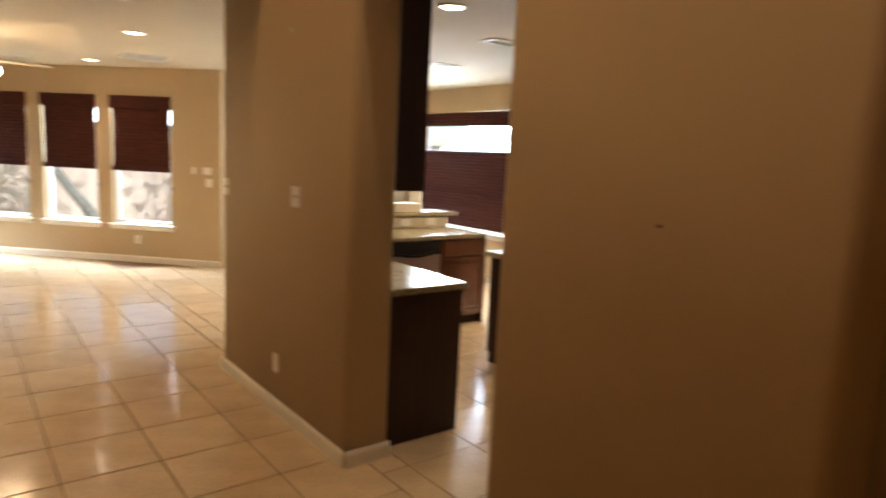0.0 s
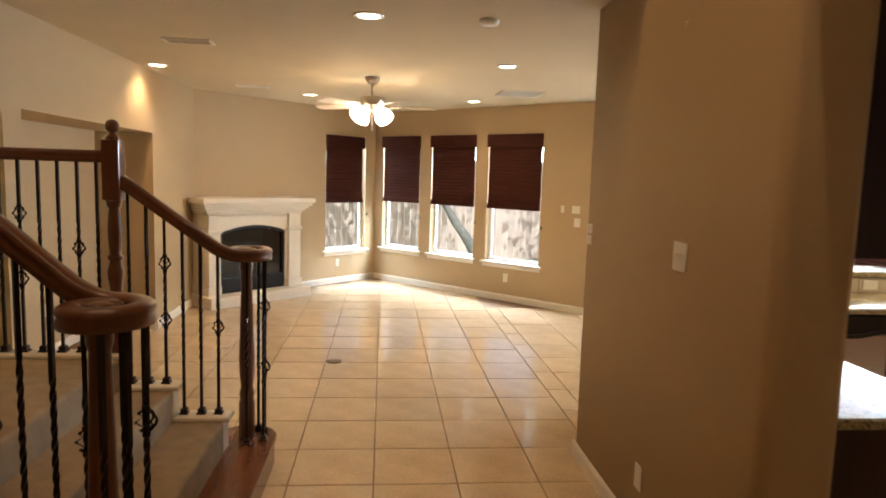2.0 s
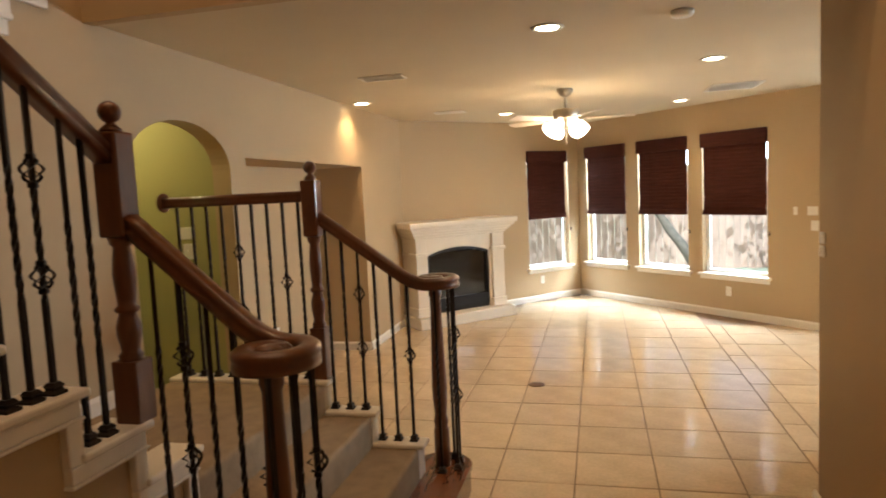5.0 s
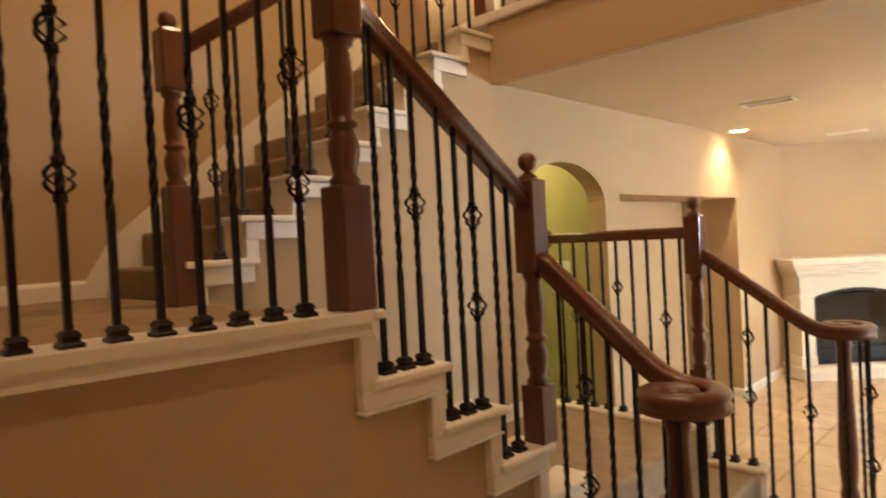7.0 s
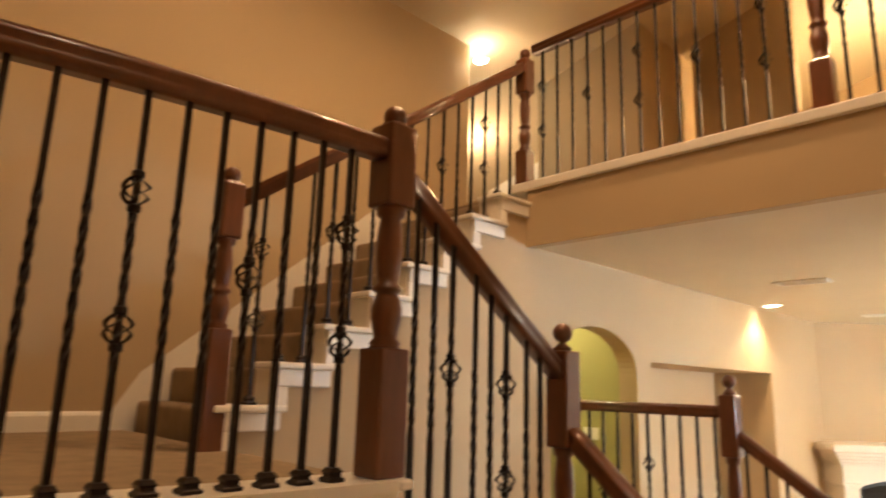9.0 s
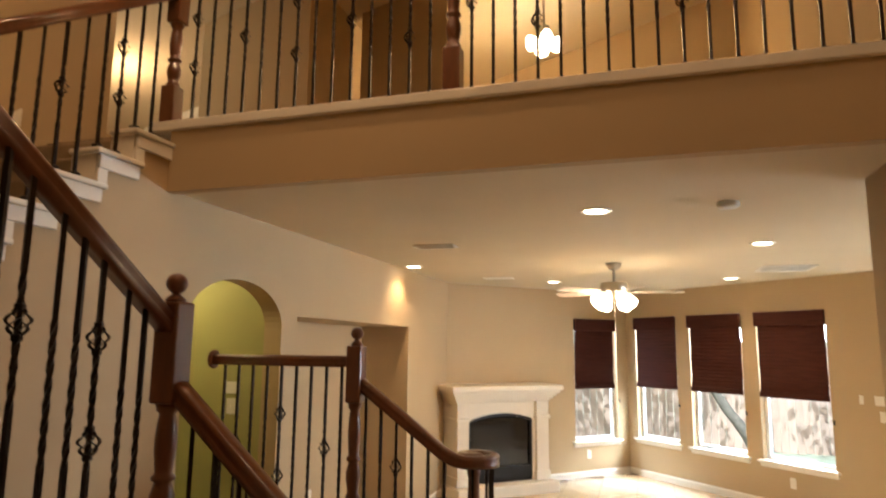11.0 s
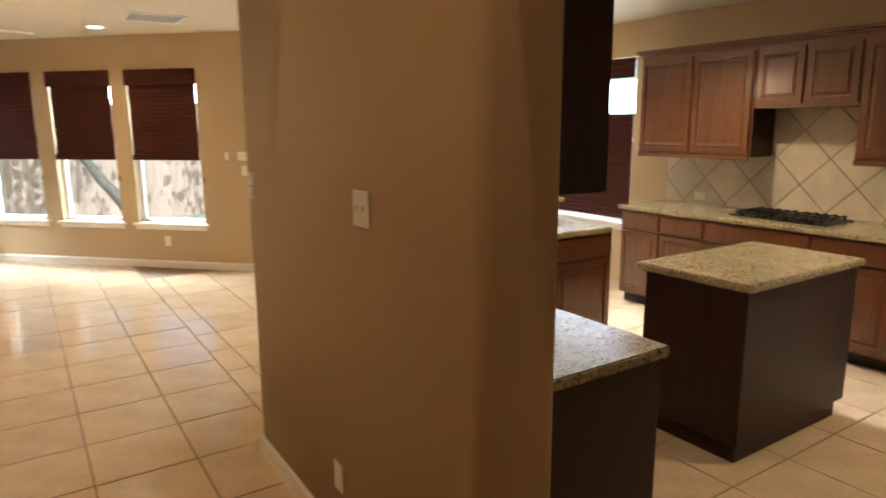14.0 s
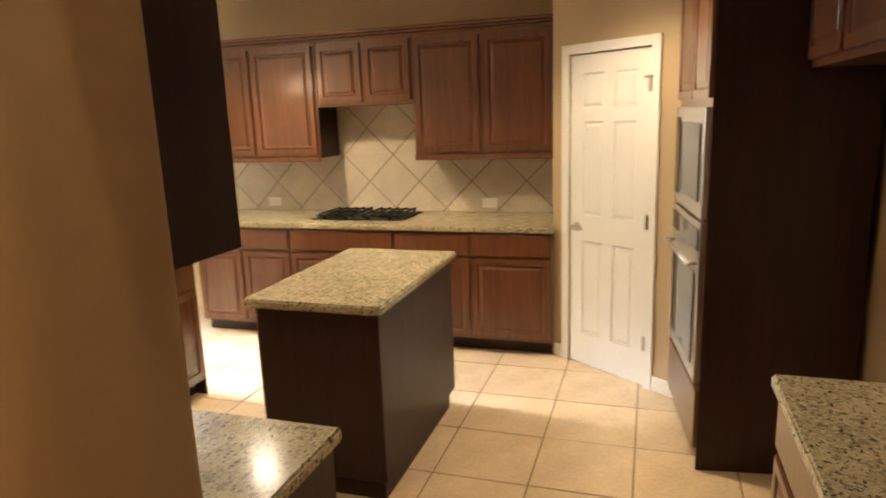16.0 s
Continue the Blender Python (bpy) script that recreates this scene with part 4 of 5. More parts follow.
def ceiling_fan(x, y):
    f = thing("ceiling_fan", "brushed nickel ceiling fan with pale blades and lit frosted shades", "ceiling fan", "", pose(x, y, CEIL))
    part("canopy", lathe([(0.075, -0.001), (0.075, -0.02), (0.05, -0.06), (0.02, -0.075)], 24), NICKEL, f, "", True)
    part("downrod", lathe([(0.013, -0.19), (0.013, -0.07)], 12), NICKEL, f, "", True)
    part("motor", lathe([(0.05, -0.185), (0.12, -0.195), (0.13, -0.21), (0.13, -0.275), (0.11, -0.30), (0.06, -0.315), (0.06, -0.36), (0.03, -0.375)], 28), NICKEL, f, "", True)
    for k in range(5):
        a = radians(72 * k + 8)
        m = Matrix.Rotation(a, 4, "Z")
        bm = bmesh.new()
        add_box(bm, 0.10, 0.24, -0.018, 0.018, -0.296, -0.288, 0.003)
        bm.transform(m)
        arm = part("blade_iron", bm, NICKEL, f)
        bm = bmesh.new()
        out = [(0.20, -0.055), (0.60, -0.072), (0.645, -0.06), (0.66, 0.0), (0.645, 0.06), (0.60, 0.072), (0.20, 0.055)]
        add_prism(bm, out, -0.004, 0.004, m @ Matrix.Translation((0, 0, -0.285)) @ Matrix.Rotation(radians(11), 4, "X"))
        bmesh.ops.recalc_face_normals(bm, faces=bm.faces)
        part("blade", bm, BLADE, f)
    for k in range(4):
        a = radians(90 * k + 40)
        m = Matrix.Rotation(a, 4, "Z") @ Matrix.Translation((0.105, 0, -0.325)) @ Matrix.Rotation(radians(-46), 4, "Y")
        bm = lathe([(0.018, 0.0), (0.026, -0.02), (0.062, -0.045), (0.086, -0.085), (0.090, -0.118), (0.082, -0.124)], 20)
        bm.transform(m)
        part("shade", bm, SHADE, f, "lit frosted glass shade", True)
        bm = lathe([(0.010, -0.0), (0.010, 0.07)], 8)
        bm.transform(m)
        part("arm", bm, NICKEL, f, "", True)
        p = Matrix.Translation((x, y, CEIL)) @ m @ Vector((0, 0, -0.19))
        bulb(*p, 8, 0.05)
    part("pull_chain", lathe([(0.003, -0.50), (0.003, -0.37)], 6), NICKEL, f)
    part("chain_knob", lathe([(0.004, -0.53), (0.010, -0.515), (0.004, -0.50)], 10), NICKEL, f)
    return f


ceiling_fan(-0.107, 3.31)
up_lamp = thing("ceiling_lamp", "lit glass ceiling light with several bulbs in the upper hall", "ceiling light", "", pose(-0.70, 2.9, 4.92))
part("stem", lathe([(0.05, 0.85), (0.012, 0.80), (0.012, 0.1), (0.06, 0.08), (0.02, 0.0)], 14), NICKEL, up_lamp, "", True)
for k in range(4):
    m = Matrix.Rotation(radians(90 * k + 20), 4, "Z") @ Matrix.Translation((0.16, 0, -0.02)) @ Matrix.Rotation(radians(30), 4, "Y")
    bm = lathe([(0.02, 0.0), (0.06, -0.05), (0.075, -0.10), (0.07, -0.13)], 16)
    bm.transform(m)
    part("shade", bm, SHADE, up_lamp, "lit frosted glass shade", True)
bulb(-0.70, 2.9, 4.70, 90, 0.12, (1.0, 0.66, 0.30))
eye_lamp = thing("recessed_light", "small lit recessed light high above the stairs", "ceiling light", "recessed lights")
part("lens", lathe([(0.06, 0.0), (0.055, -0.01), (0.02, -0.014)], 18, Matrix.Translation((-3.35, 0.33, 4.50))), LIT, eye_lamp, "glowing lens", True)
bulb(-3.2, 0.5, 4.38, 3, 0.05)
# unseen bulb added to warm the walls of the upper side hall
bulb(-4.3, 1.3, 4.1, 22, 0.1)
# three unseen cans, added and placed to light the foyer and stair walls
for x, y, w, tint in ((-1.7, -1.9, 66, FOYER), (-1.1, -1.0, 104, FOYER), (0.80, -3.4, 92, (1.0, 0.72, 0.46))):
    can_light(x, y, 4.62 + (x + 3.4) * math.tan(radians(15)) - 0.03, w, 160, tint)


# ---- kitchen ----
def panel_door(w, h, t=0.02, rail_w=0.055):
    """A raised panel door: local x width, z height, front at local y = -t."""
    bm = bmesh.new()
    add_box(bm, 0, w, -t, 0, 0, h)
    front = min(bm.faces, key=lambda fc: fc.calc_center_median().y)
    rail_w = min(rail_w, w * 0.22, h * 0.28)
    bmesh.ops.inset_region(bm, faces=[front], thickness=rail_w, depth=0)
    bmesh.ops.inset_region(bm, faces=[front], thickness=0.006, depth=-0.009)
    bmesh.ops.inset_region(bm, faces=[front], thickness=0.012, depth=0)
    bmesh.ops.inset_region(bm, faces=[front], thickness=min(0.03, w * 0.12), depth=0.008)
    es = [e for e in bm.edges if e.calc_length() > 0.03 and all(abs(v.co.y + t) < 1e-4 for v in e.verts) and (all(v.co.x < 1e-4 for v in e.verts) or all(v.co.x > w - 1e-4 for v in e.verts) or all(v.co.z < 1e-4 for v in e.verts) or all(v.co.z > h - 1e-4 for v in e.verts))]
    bmesh.ops.bevel(bm, geom=es, offset=0.004, segments=2, affect="EDGES")
    return bm


def drawer_front(w, h, t=0.02):
    bm = bmesh.new()
    add_box(bm, 0, w, -t, 0, 0, h, 0.005, 2)
    return bm


def base_cabinet(m, w, doors, depth=0.58, drawers=True, side=None, label="cherry stained base cabinet with raised panel doors"):
    """m: frame with local x along the front, local -y out of it. One unit with its doors and drawers."""
    c = thing("base_cabinet", label, "cabinet", "base cabinets", m)
    bm = box(0, w, 0.0, depth, 0.10, 0.872)
    part("body", bm, CHERRY, c)
    part("toe_kick", box(0, w, 0.075, depth, 0.0, 0.10), DARKPANEL, c)
    dw = w / doors
    for k in range(doors):
        top = 0.685 if drawers else 0.855
        part("door", panel_door(dw - 0.024, top - 0.125), CHERRY, c, "", False, pose(k * dw + 0.012, 0, 0.125))
        if drawers:
            part("drawer", drawer_front(dw - 0.024, 0.145), CHERRY, c, "", False, pose(k * dw + 0.012, 0, 0.71))
    if side:
        part("side_panel", box(-0.012 if side < 0 else w, 0.0 if side < 0 else w + 0.012, -0.004, depth, 0.0, 0.872), DARKPANEL, c, "dark brown flat side panel")
    return c


def wall_cabinet(m, w, h, doors, depth=0.31, label="cherry stained wall cabinet with raised panel doors", side=None):
    c = thing("wall_cabinet", label, "cabinet", "wall cabinets", m)
    part("body", box(0, w, 0.0, depth, 0, h), CHERRY, c)
    dw = w / doors
    for k in range(doors):
        part("door", panel_door(dw - 0.03, h - 0.06, rail_w=0.06), CHERRY, c, "", False, pose(k * dw + 0.015, 0, 0.03))
    if side:
        part("side_panel", box(-0.008 if side < 0 else w, 0.0 if side < 0 else w + 0.008, -0.002, depth, 0.0, h), DARKPANEL, c, "dark brown flat side panel")
    return c


def slab_top(name, outline, z0, z1, label, group=""):
    bm = bmesh.new()
    add_prism(bm, outline, z0, z1)
    bmesh.ops.recalc_face_normals(bm, faces=bm.faces)
    bmesh.ops.bevel(bm, geom=[e for e in bm.edges], offset=0.007, segments=3, affect="EDGES")
    t = link(name, bm, GRANITE)
    return tagged(t, label, "countertop", group)


EAST = plan_frame(4.95, 1.30, 0, -1)   # front line of the cooktop run; local x runs towards -y
base_cabinet(EAST @ pose(0, 0, 0), 0.86, 2)
base_cabinet(EAST @ pose(0.862, 0, 0), 0.85, 1, label="cherry stained base cabinet under the cooktop")
base_cabinet(EAST @ pose(1.714, 0, 0), 1.12, 2)
slab_top("countertop", [(4.915, -1.55), (5.575, -1.55), (5.575, 1.33), (4.915, 1.33)], 0.874, 0.914, "speckled tan granite countertop on the cooktop run")
WEST = plan_frame(5.25, 1.40, 0, -1)
wall_cabinet(WEST @ pose(0, 0, 1.372), 1.11, 0.86, 2, side=1)
wall_cabinet(WEST @ pose(1.121, 0, 1.756), 0.774, 0.476, 2, label="short cherry wall cabinet above the cooktop")
wall_cabinet(WEST @ pose(1.897, 0, 1.372), 1.018, 0.86, 2)
crown = bmesh.new()
for g, z0, z1 in ((0.01, 2.232, 2.25), (0.03, 2.25, 2.27), (0.05, 2.27, 2.292)):
    add_box(crown, 5.25 - g, 5.575, -1.515, 1.40 + g, z0, z1, 0.005, 2)
cm = tagged(link("crown_moulding", crown, CHERRY), "cherry stained crown on the wall cabinets", "moulding")
for a, b in ((0.29, 1.40), (-1.515, -0.497)):
    tagged(link("light_rail", box(5.232, 5.25, a, b, 1.345, 1.385, 0.004), CHERRY), "cherry stained strip under the wall cabinets", "moulding", "light rails")


# diagonal stone splashback, tile by tile
def clip_poly(poly, axis, limit, keep_less):
    out = []
    for k in range(len(poly)):
        p, q = poly[k], poly[(k + 1) % len(poly)]
        ip, iq = ((p[axis] <= limit) == keep_less) or p[axis] == limit, ((q[axis] <= limit) == keep_less) or q[axis] == limit
        if ip:
            out.append(p)
        if ip != iq:
            t = (limit - p[axis]) / (q[axis] - p[axis])
            out.append((p[0] + t * (q[0] - p[0]), p[1] + t * (q[1] - p[1])))
    return out


splash = tagged(link("wall_splashback", box(5.571, 5.578, -1.53, 1.30, 0.915, 1.76), SPLASHGROUT), "beige stone splashback laid diagonally", "", "", "structure")
D = 0.215
to_wall = Matrix(((0, 0, -1, 5.571), (1, 0, 0, 0), (0, 1, 0, 0), (0, 0, 0, 1)))
for i in range(-9, 9):
    for j in range(-3, 5):
        for half in (0, 1):
            cy, cz = -0.185 + 2 * D * i + D * half, 1.155 + 2 * D * j + D * half
            g = D - 0.007
            for lo_y, hi_y, hi_z in ((0.288, 1.30, 1.376), (-0.495, 0.288, 1.758), (-1.53, -0.495, 1.376)):
                poly = [(cy - g, cz), (cy, cz - g), (cy + g, cz), (cy, cz + g)]
                for ax, lim, less in ((0, lo_y, False), (0, hi_y, True), (1, 0.916, False), (1, hi_z, True)):
                    if poly:
                        poly = clip_poly(poly, ax, lim, less)
                if len(poly) >= 3:
                    ys = [p[0] for p in poly]
                    zs = [p[1] for p in poly]
                    if max(ys) - min(ys) > 0.01 and max(zs) - min(zs) > 0.01:
                        bm = bmesh.new()
                        add_prism(bm, poly, 0.0, 0.006, to_wall)
                        bmesh.ops.recalc_face_normals(bm, faces=bm.faces)
                        part("splash_tile", bm, SPLASH, splash)


def cooktop():
    c = thing("cooktop", "black gas cooktop with cast iron grates set in the granite", "cooktop")
    part("plate", box(5.09, 5.52, -0.43, 0.33, 0.9145, 0.924, 0.004, 2), BLACKMETAL, c)
    for y0 in (-0.41, -0.04):
        bm = bmesh.new()
        for k in range(5):
            y = y0 + 0.07 * k + 0.03
            add_box(bm, 5.12, 5.49, y - 0.006, y + 0.006, 0.945, 0.958, 0.002)
        for x in (5.12, 5.30, 5.48):
            add_box(bm, x - 0.006, x + 0.006, y0 + 0.02, y0 + 0.33, 0.938, 0.950, 0.002)
        for x in (5.13, 5.47):
            for y in (y0 + 0.03, y0 + 0.31):
                add_box(bm, x - 0.007, x + 0.007, y - 0.007, y + 0.007, 0.924, 0.945)
        part("grate", bm, BLACKMETAL, c)
        for x in (5.21, 5.40):
            part("burner", lathe([(0.05, 0.924), (0.05, 0.934), (0.032, 0.936), (0.032, 0.942), (0.01, 0.944)], 16, Matrix.Translation((x, y0 + 0.17, 0))), BLACKMETAL, c, "", True)
    for k in range(4):
        part("knob", lathe([(0.018, 0.924), (0.016, 0.945), (0.01, 0.947)], 12, Matrix.Translation((5.105, -0.32 + 0.18 * k, 0))), BLACKMETAL, c, "", True)


cooktop()

# island
isl = thing("kitchen_island", "dark brown kitchen island with flat panelled sides", "kitchen island")
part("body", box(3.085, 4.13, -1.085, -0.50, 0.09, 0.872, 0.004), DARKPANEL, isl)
part("toe_kick", box(3.10, 4.06, -1.07, -0.52, 0.0, 0.09), DARKPANEL, isl)
for k in range(2):
    part("door", panel_door(0.49, 0.70), CHERRY, isl, "", False, pose(4.115 - 0.52 * k, -0.50, 0.13, 0, 0, 180))
slab_top("countertop", [(3.045, -1.115), (4.14, -1.115), (4.14, -0.455), (3.045, -0.455)], 0.874, 0.914, "speckled tan granite countertop on the island")

# counter beside the stub wall, and the peninsula with raised bar
base_cabinet(plan_frame(2.04, -1.40, 0, 1) @ pose(0, 0, 0), 1.84, 3, 0.53, True, -1, "dark base cabinets beside the stub wall")
slab_top("countertop", [(1.505, -1.425), (2.078, -1.425), (2.078, 0.44), (1.505, 0.44)], 0.874, 0.914, "speckled tan granite countertop beside the stub wall")
up = wall_cabinet(plan_frame(1.705, -1.44, 0, 1) @ pose(0, 0, 1.455), 1.60, 1.065, 3, 0.195, "dark brown wall cabinet with a flat end panel", -1)
PEN = plan_frame(2.08, 0.48, 1, 0)
base_cabinet(PEN @ pose(0, 0, 0), 0.62, 1, 0.56, False, None, "dark cherry sink cabinet of the peninsula")
base_cabinet(PEN @ pose(1.25, 0, 0), 0.55, 1, 0.56, True, 1, "dark cherry peninsula end cabinet")
slab_top("countertop", [(1.505, 0.445), (3.87, 0.445), (3.87, 1.06), (1.505, 1.06)], 0.874, 0.914, "speckled granite countertop of the peninsula")
structure("wall_bar", box(1.75, 3.83, 1.062, 1.18, 0, 1.03), PAINT, "tan painted half wall behind the peninsula")
bar_splash = tagged(link("wall_bar_splash", box(1.75, 3.83, 1.052, 1.0605, 0.915, 1.03), SPLASHGROUT), "beige stone strip behind the peninsula counter", "", "", "structure")
for k in range(7):
    part("splash_tile", box(1.752 + 0.297 * k, 2.044 + 0.297 * k, 1.045, 1.0515, 0.918, 1.027, 0.002), SPLASH, bar_splash)
slab_top("bar_top", [(1.75, 1.035), (3.96, 1.035), (3.96, 1.42), (1.75, 1.42)], 1.032, 1.07, "speckled granite raised bar ledge")


def dishwasher():
    d = thing("dishwasher", "steel and black dishwasher under the peninsula counter", "dishwasher", "", PEN @ pose(0.635, 0, 0))
    part("body", box(0.0, 0.60, 0.005, 0.55, 0.10, 0.868), BLACKMETAL, d)
    part("door", box(0.004, 0.596, -0.022, 0.004, 0.115, 0.735, 0.006, 2), STEEL, d, "brushed steel door")
    part("control_panel", box(0.004, 0.596, -0.026, 0.004, 0.742, 0.862, 0.008, 2), BLACKMETAL, d)
    bm = sweep([Vector((0.06 + 0.48 * k / 12, -0.03 - 0.022 * math.sin(math.pi * k / 12), 0.765 - 0.03 * math.sin(math.pi * k / 12))) for k in range(13)], [(-0.01, -0.012), (0.01, -0.012), (0.01, 0.012), (-0.01, 0.012)])
    part("handle", bm, BLACKMETAL, d)


dishwasher()
box_white = thing("paper_box", "plain cream cardboard box on the bar ledge", "box")
part("body", box(3.02, 3.52, 1.10, 1.30, 1.0702, 1.16, 0.004), STONE, box_white)

# pantry wall and door on the diagonal
PA, PB = Vector((5.02, -1.55, 0)), Vector((4.40, -2.42, 0))
pd = (PB - PA)
P_LEN = pd.length
p0, p1 = 0.125, 0.735
PANTRY = plan_frame(PB.x, PB.y, -pd.x, -pd.y) @ Matrix.Diagonal((1, -1, 1, 1))
q0, q1 = P_LEN - p1, P_LEN - p0


def pantry_box(u0, u1, v0, v1, z0, z1, bevel=0.0, seg=1):
    bm = box(u0, u1, v0, v1, z0, z1, bevel, seg)
    bm.transform(PANTRY)
    bmesh.ops.recalc_face_normals(bm, faces=bm.faces)
    return bm


pw = bmesh.new()
for u0, u1, z0, z1 in ((-0.02, q0, 0, CEIL), (q1, P_LEN + 0.02, 0, CEIL), (q0, q1, 2.005, CEIL)):
    add_box(pw, u0, u1, 0.0, 0.12, z0, z1)
pw.transform(PANTRY)
bmesh.ops.recalc_face_normals(pw, faces=pw.faces)
structure("wall_pantry", pw, PAINT, "tan painted diagonal pantry wall")
structure("wall_pantry_side", box(5.02, 5.58, -1.67, -1.555, 0, CEIL), PAINT, "tan painted wall beside the pantry")
structure("wall_pantry_back", box(4.46, 4.58, -3.06, -2.45, 0, CEIL), PAINT, "tan painted wall beside the oven cabinet")
door = tagged(new("door_2"), "white six panel pantry door, closed, with nickel lever", "door", "", "structure")
for u0, u1, z0, z1 in ((q0 - 0.055, q0 + 0.004, 0, 2.06), (q1 - 0.004, q1 + 0.055, 0, 2.06), (q0 + 0.004, q1 - 0.004, 2.002, 2.06)):
    part("casing", pantry_box(u0, u1, -0.018, -0.001, z0, z1, 0.005, 2), DOORWHITE, door)
bm = bmesh.new()
w, h = q1 - q0 - 0.012, 1.99
add_box(bm, 0, w, 0, 0.035, 0, h)
front = min(bm.faces, key=lambda fc: fc.calc_center_median().y)
bm.faces.remove(front)
xs = [0, 0.10, w / 2 - 0.04, w / 2 + 0.04, w - 0.10, w]
zs = [0, 0.21, 0.84, 1.00, 1.59, 1.67, 1.88, h]
vs = {(a, b): bm.verts.new((x, 0, z)) for a, x in enumerate(xs) for b, z in enumerate(zs)}
panels = []
for a in range(5):
    for b in range(7):
        fc = bm.faces.new((vs[a, b], vs[a + 1, b], vs[a + 1, b + 1], vs[a, b + 1]))
        if a in (1, 3) and b in (1, 3, 5):
            panels.append(fc)
bmesh.ops.remove_doubles(bm, verts=bm.verts, dist=1e-5)
bmesh.ops.recalc_face_normals(bm, faces=bm.faces)
for fc in panels:
    bmesh.ops.inset_region(bm, faces=[fc], thickness=0.012, depth=-0.009)
    bmesh.ops.inset_region(bm, faces=[fc], thickness=0.010, depth=0)
    bmesh.ops.inset_region(bm, faces=[fc], thickness=0.022, depth=0.006)
bm.transform(PANTRY @ Matrix.Translation((q0 + 0.006, 0.004, 0.006)))
bmesh.ops.recalc_face_normals(bm, faces=bm.faces)
part("door_leaf", bm, DOORWHITE, door)
hinge_u, knob_u = q0 + 0.004, q1 - 0.065
lever = bmesh.new()
lathe([(0.030, 0), (0.030, 0.008), (0.014, 0.014), (0.012, 0.05), (0.018, 0.055)], 16, Matrix.Translation((knob_u, 0.004, 0.93)) @ Matrix.Rotation(radians(90), 4, "X"), lever)
add_box(lever, knob_u - 0.09, knob_u + 0.012, -0.060, -0.045, 0.922, 0.938, 0.005, 2)
lever.transform(PANTRY)
part("door_handle", lever, NICKEL, door, "nickel lever handle")
for z in (0.28, 1.02, 1.80):
    part("hinge", pantry_box(hinge_u - 0.012, hinge_u + 0.012, -0.024, -0.008, z - 0.045, z + 0.045, 0.004), NICKEL, door)
part("door_catch", pantry_box(hinge_u - 0.02, hinge_u + 0.035, -0.03, -0.018, 1.83, 1.845, 0.003), NICKEL, door)
for u0, u1 in ((0.0, q0 - 0.056), (q1 + 0.056, P_LEN)):
    bmk = pantry_box(u0, u1, -0.014, -0.001, 0, 0.09, 0.004)
    structure("baseboard", bmk, WHITE, "white painted baseboard along the tan wall")

# tall oven cabinet
ov = thing("oven_cabinet", "tall dark brown cabinet with built-in microwave and wall oven", "cabinet")
OX0, OX1, OY = 3.69, 4.43, -2.39
OVEN_TURN = Matrix.Translation((OX0, OY, 0)) @ Matrix.Rotation(radians(7.5), 4, "Z") @ Matrix.Translation((-OX0, -OY, 0))
ov.matrix_world = OVEN_TURN
part("body", box(OX0 + 0.01, OX1, -3.03, OY, 0.09, 2.44), CHERRY, ov)
part("side_panel", box(OX0, OX0 + 0.01, -3.03, OY + 0.002, 0.0, 2.44), DARKPANEL, ov, "dark brown flat side panel")
part("toe_kick", box(OX0 + 0.01, OX1, -3.03, OY - 0.07, 0.0, 0.09), DARKPANEL, ov)
FRONT = plan_frame(OX1, OY, -1, 0)
for k in range(2):
    part("door", panel_door(0.35, 0.72), CHERRY, ov, "", False, FRONT @ pose(0.015 + 0.365 * k, 0, 1.70))
part("drawer", drawer_front(0.72, 0.285), CHERRY, ov, "", False, FRONT @ pose(0.015, 0, 0.11))


def appliance(name, label, z0, z1, handle):
    a = thing(name, label, "oven" if "oven" in name and "micro" not in name else "microwave", "", OVEN_TURN)
    part("face", box(OX0 + 0.03, OX1 - 0.03, OY - 0.02, OY + 0.024, z0, z1, 0.005, 2), STEEL, a)
    part("glass", box(OX0 + 0.10, OX1 - 0.18 if not handle else OX1 - 0.10, OY + 0.0245, OY + 0.030, z0 + 0.07, z1 - (0.24 if handle else 0.07), 0.002), OVENGLASS, a, "dark glass")
    part("control_panel", box(OX0 + 0.05, OX1 - 0.05, OY + 0.0245, OY + 0.029, z1 - 0.13, z1 - 0.03, 0.002) if handle else box(OX1 - 0.16, OX1 - 0.05, OY + 0.0245, OY + 0.029, z0 + 0.05, z1 - 0.05, 0.002), OVENGLASS, a)
    if handle:
        bm = sweep([Vector((OX0 + 0.06, OY + 0.065, z1 - 0.19)), Vector((OX1 - 0.06, OY + 0.065, z1 - 0.19))], [(0.011 * math.cos(g), 0.011 * math.sin(g)) for g in [math.pi * q / 5 for q in range(10)]])
        for x in (OX0 + 0.09, OX1 - 0.09):
            add_box(bm, x - 0.008, x + 0.008, OY + 0.024, OY + 0.06, z1 - 0.198, z1 - 0.182)
        part("handle", bm, STEEL, a, "steel bar handle", True)


appliance("wall_oven", "stainless steel built-in wall oven with bar handle", 0.42, 1.165, True)
appliance("built_in_microwave", "stainless steel built-in microwave with trim kit", 1.18, 1.665, False)

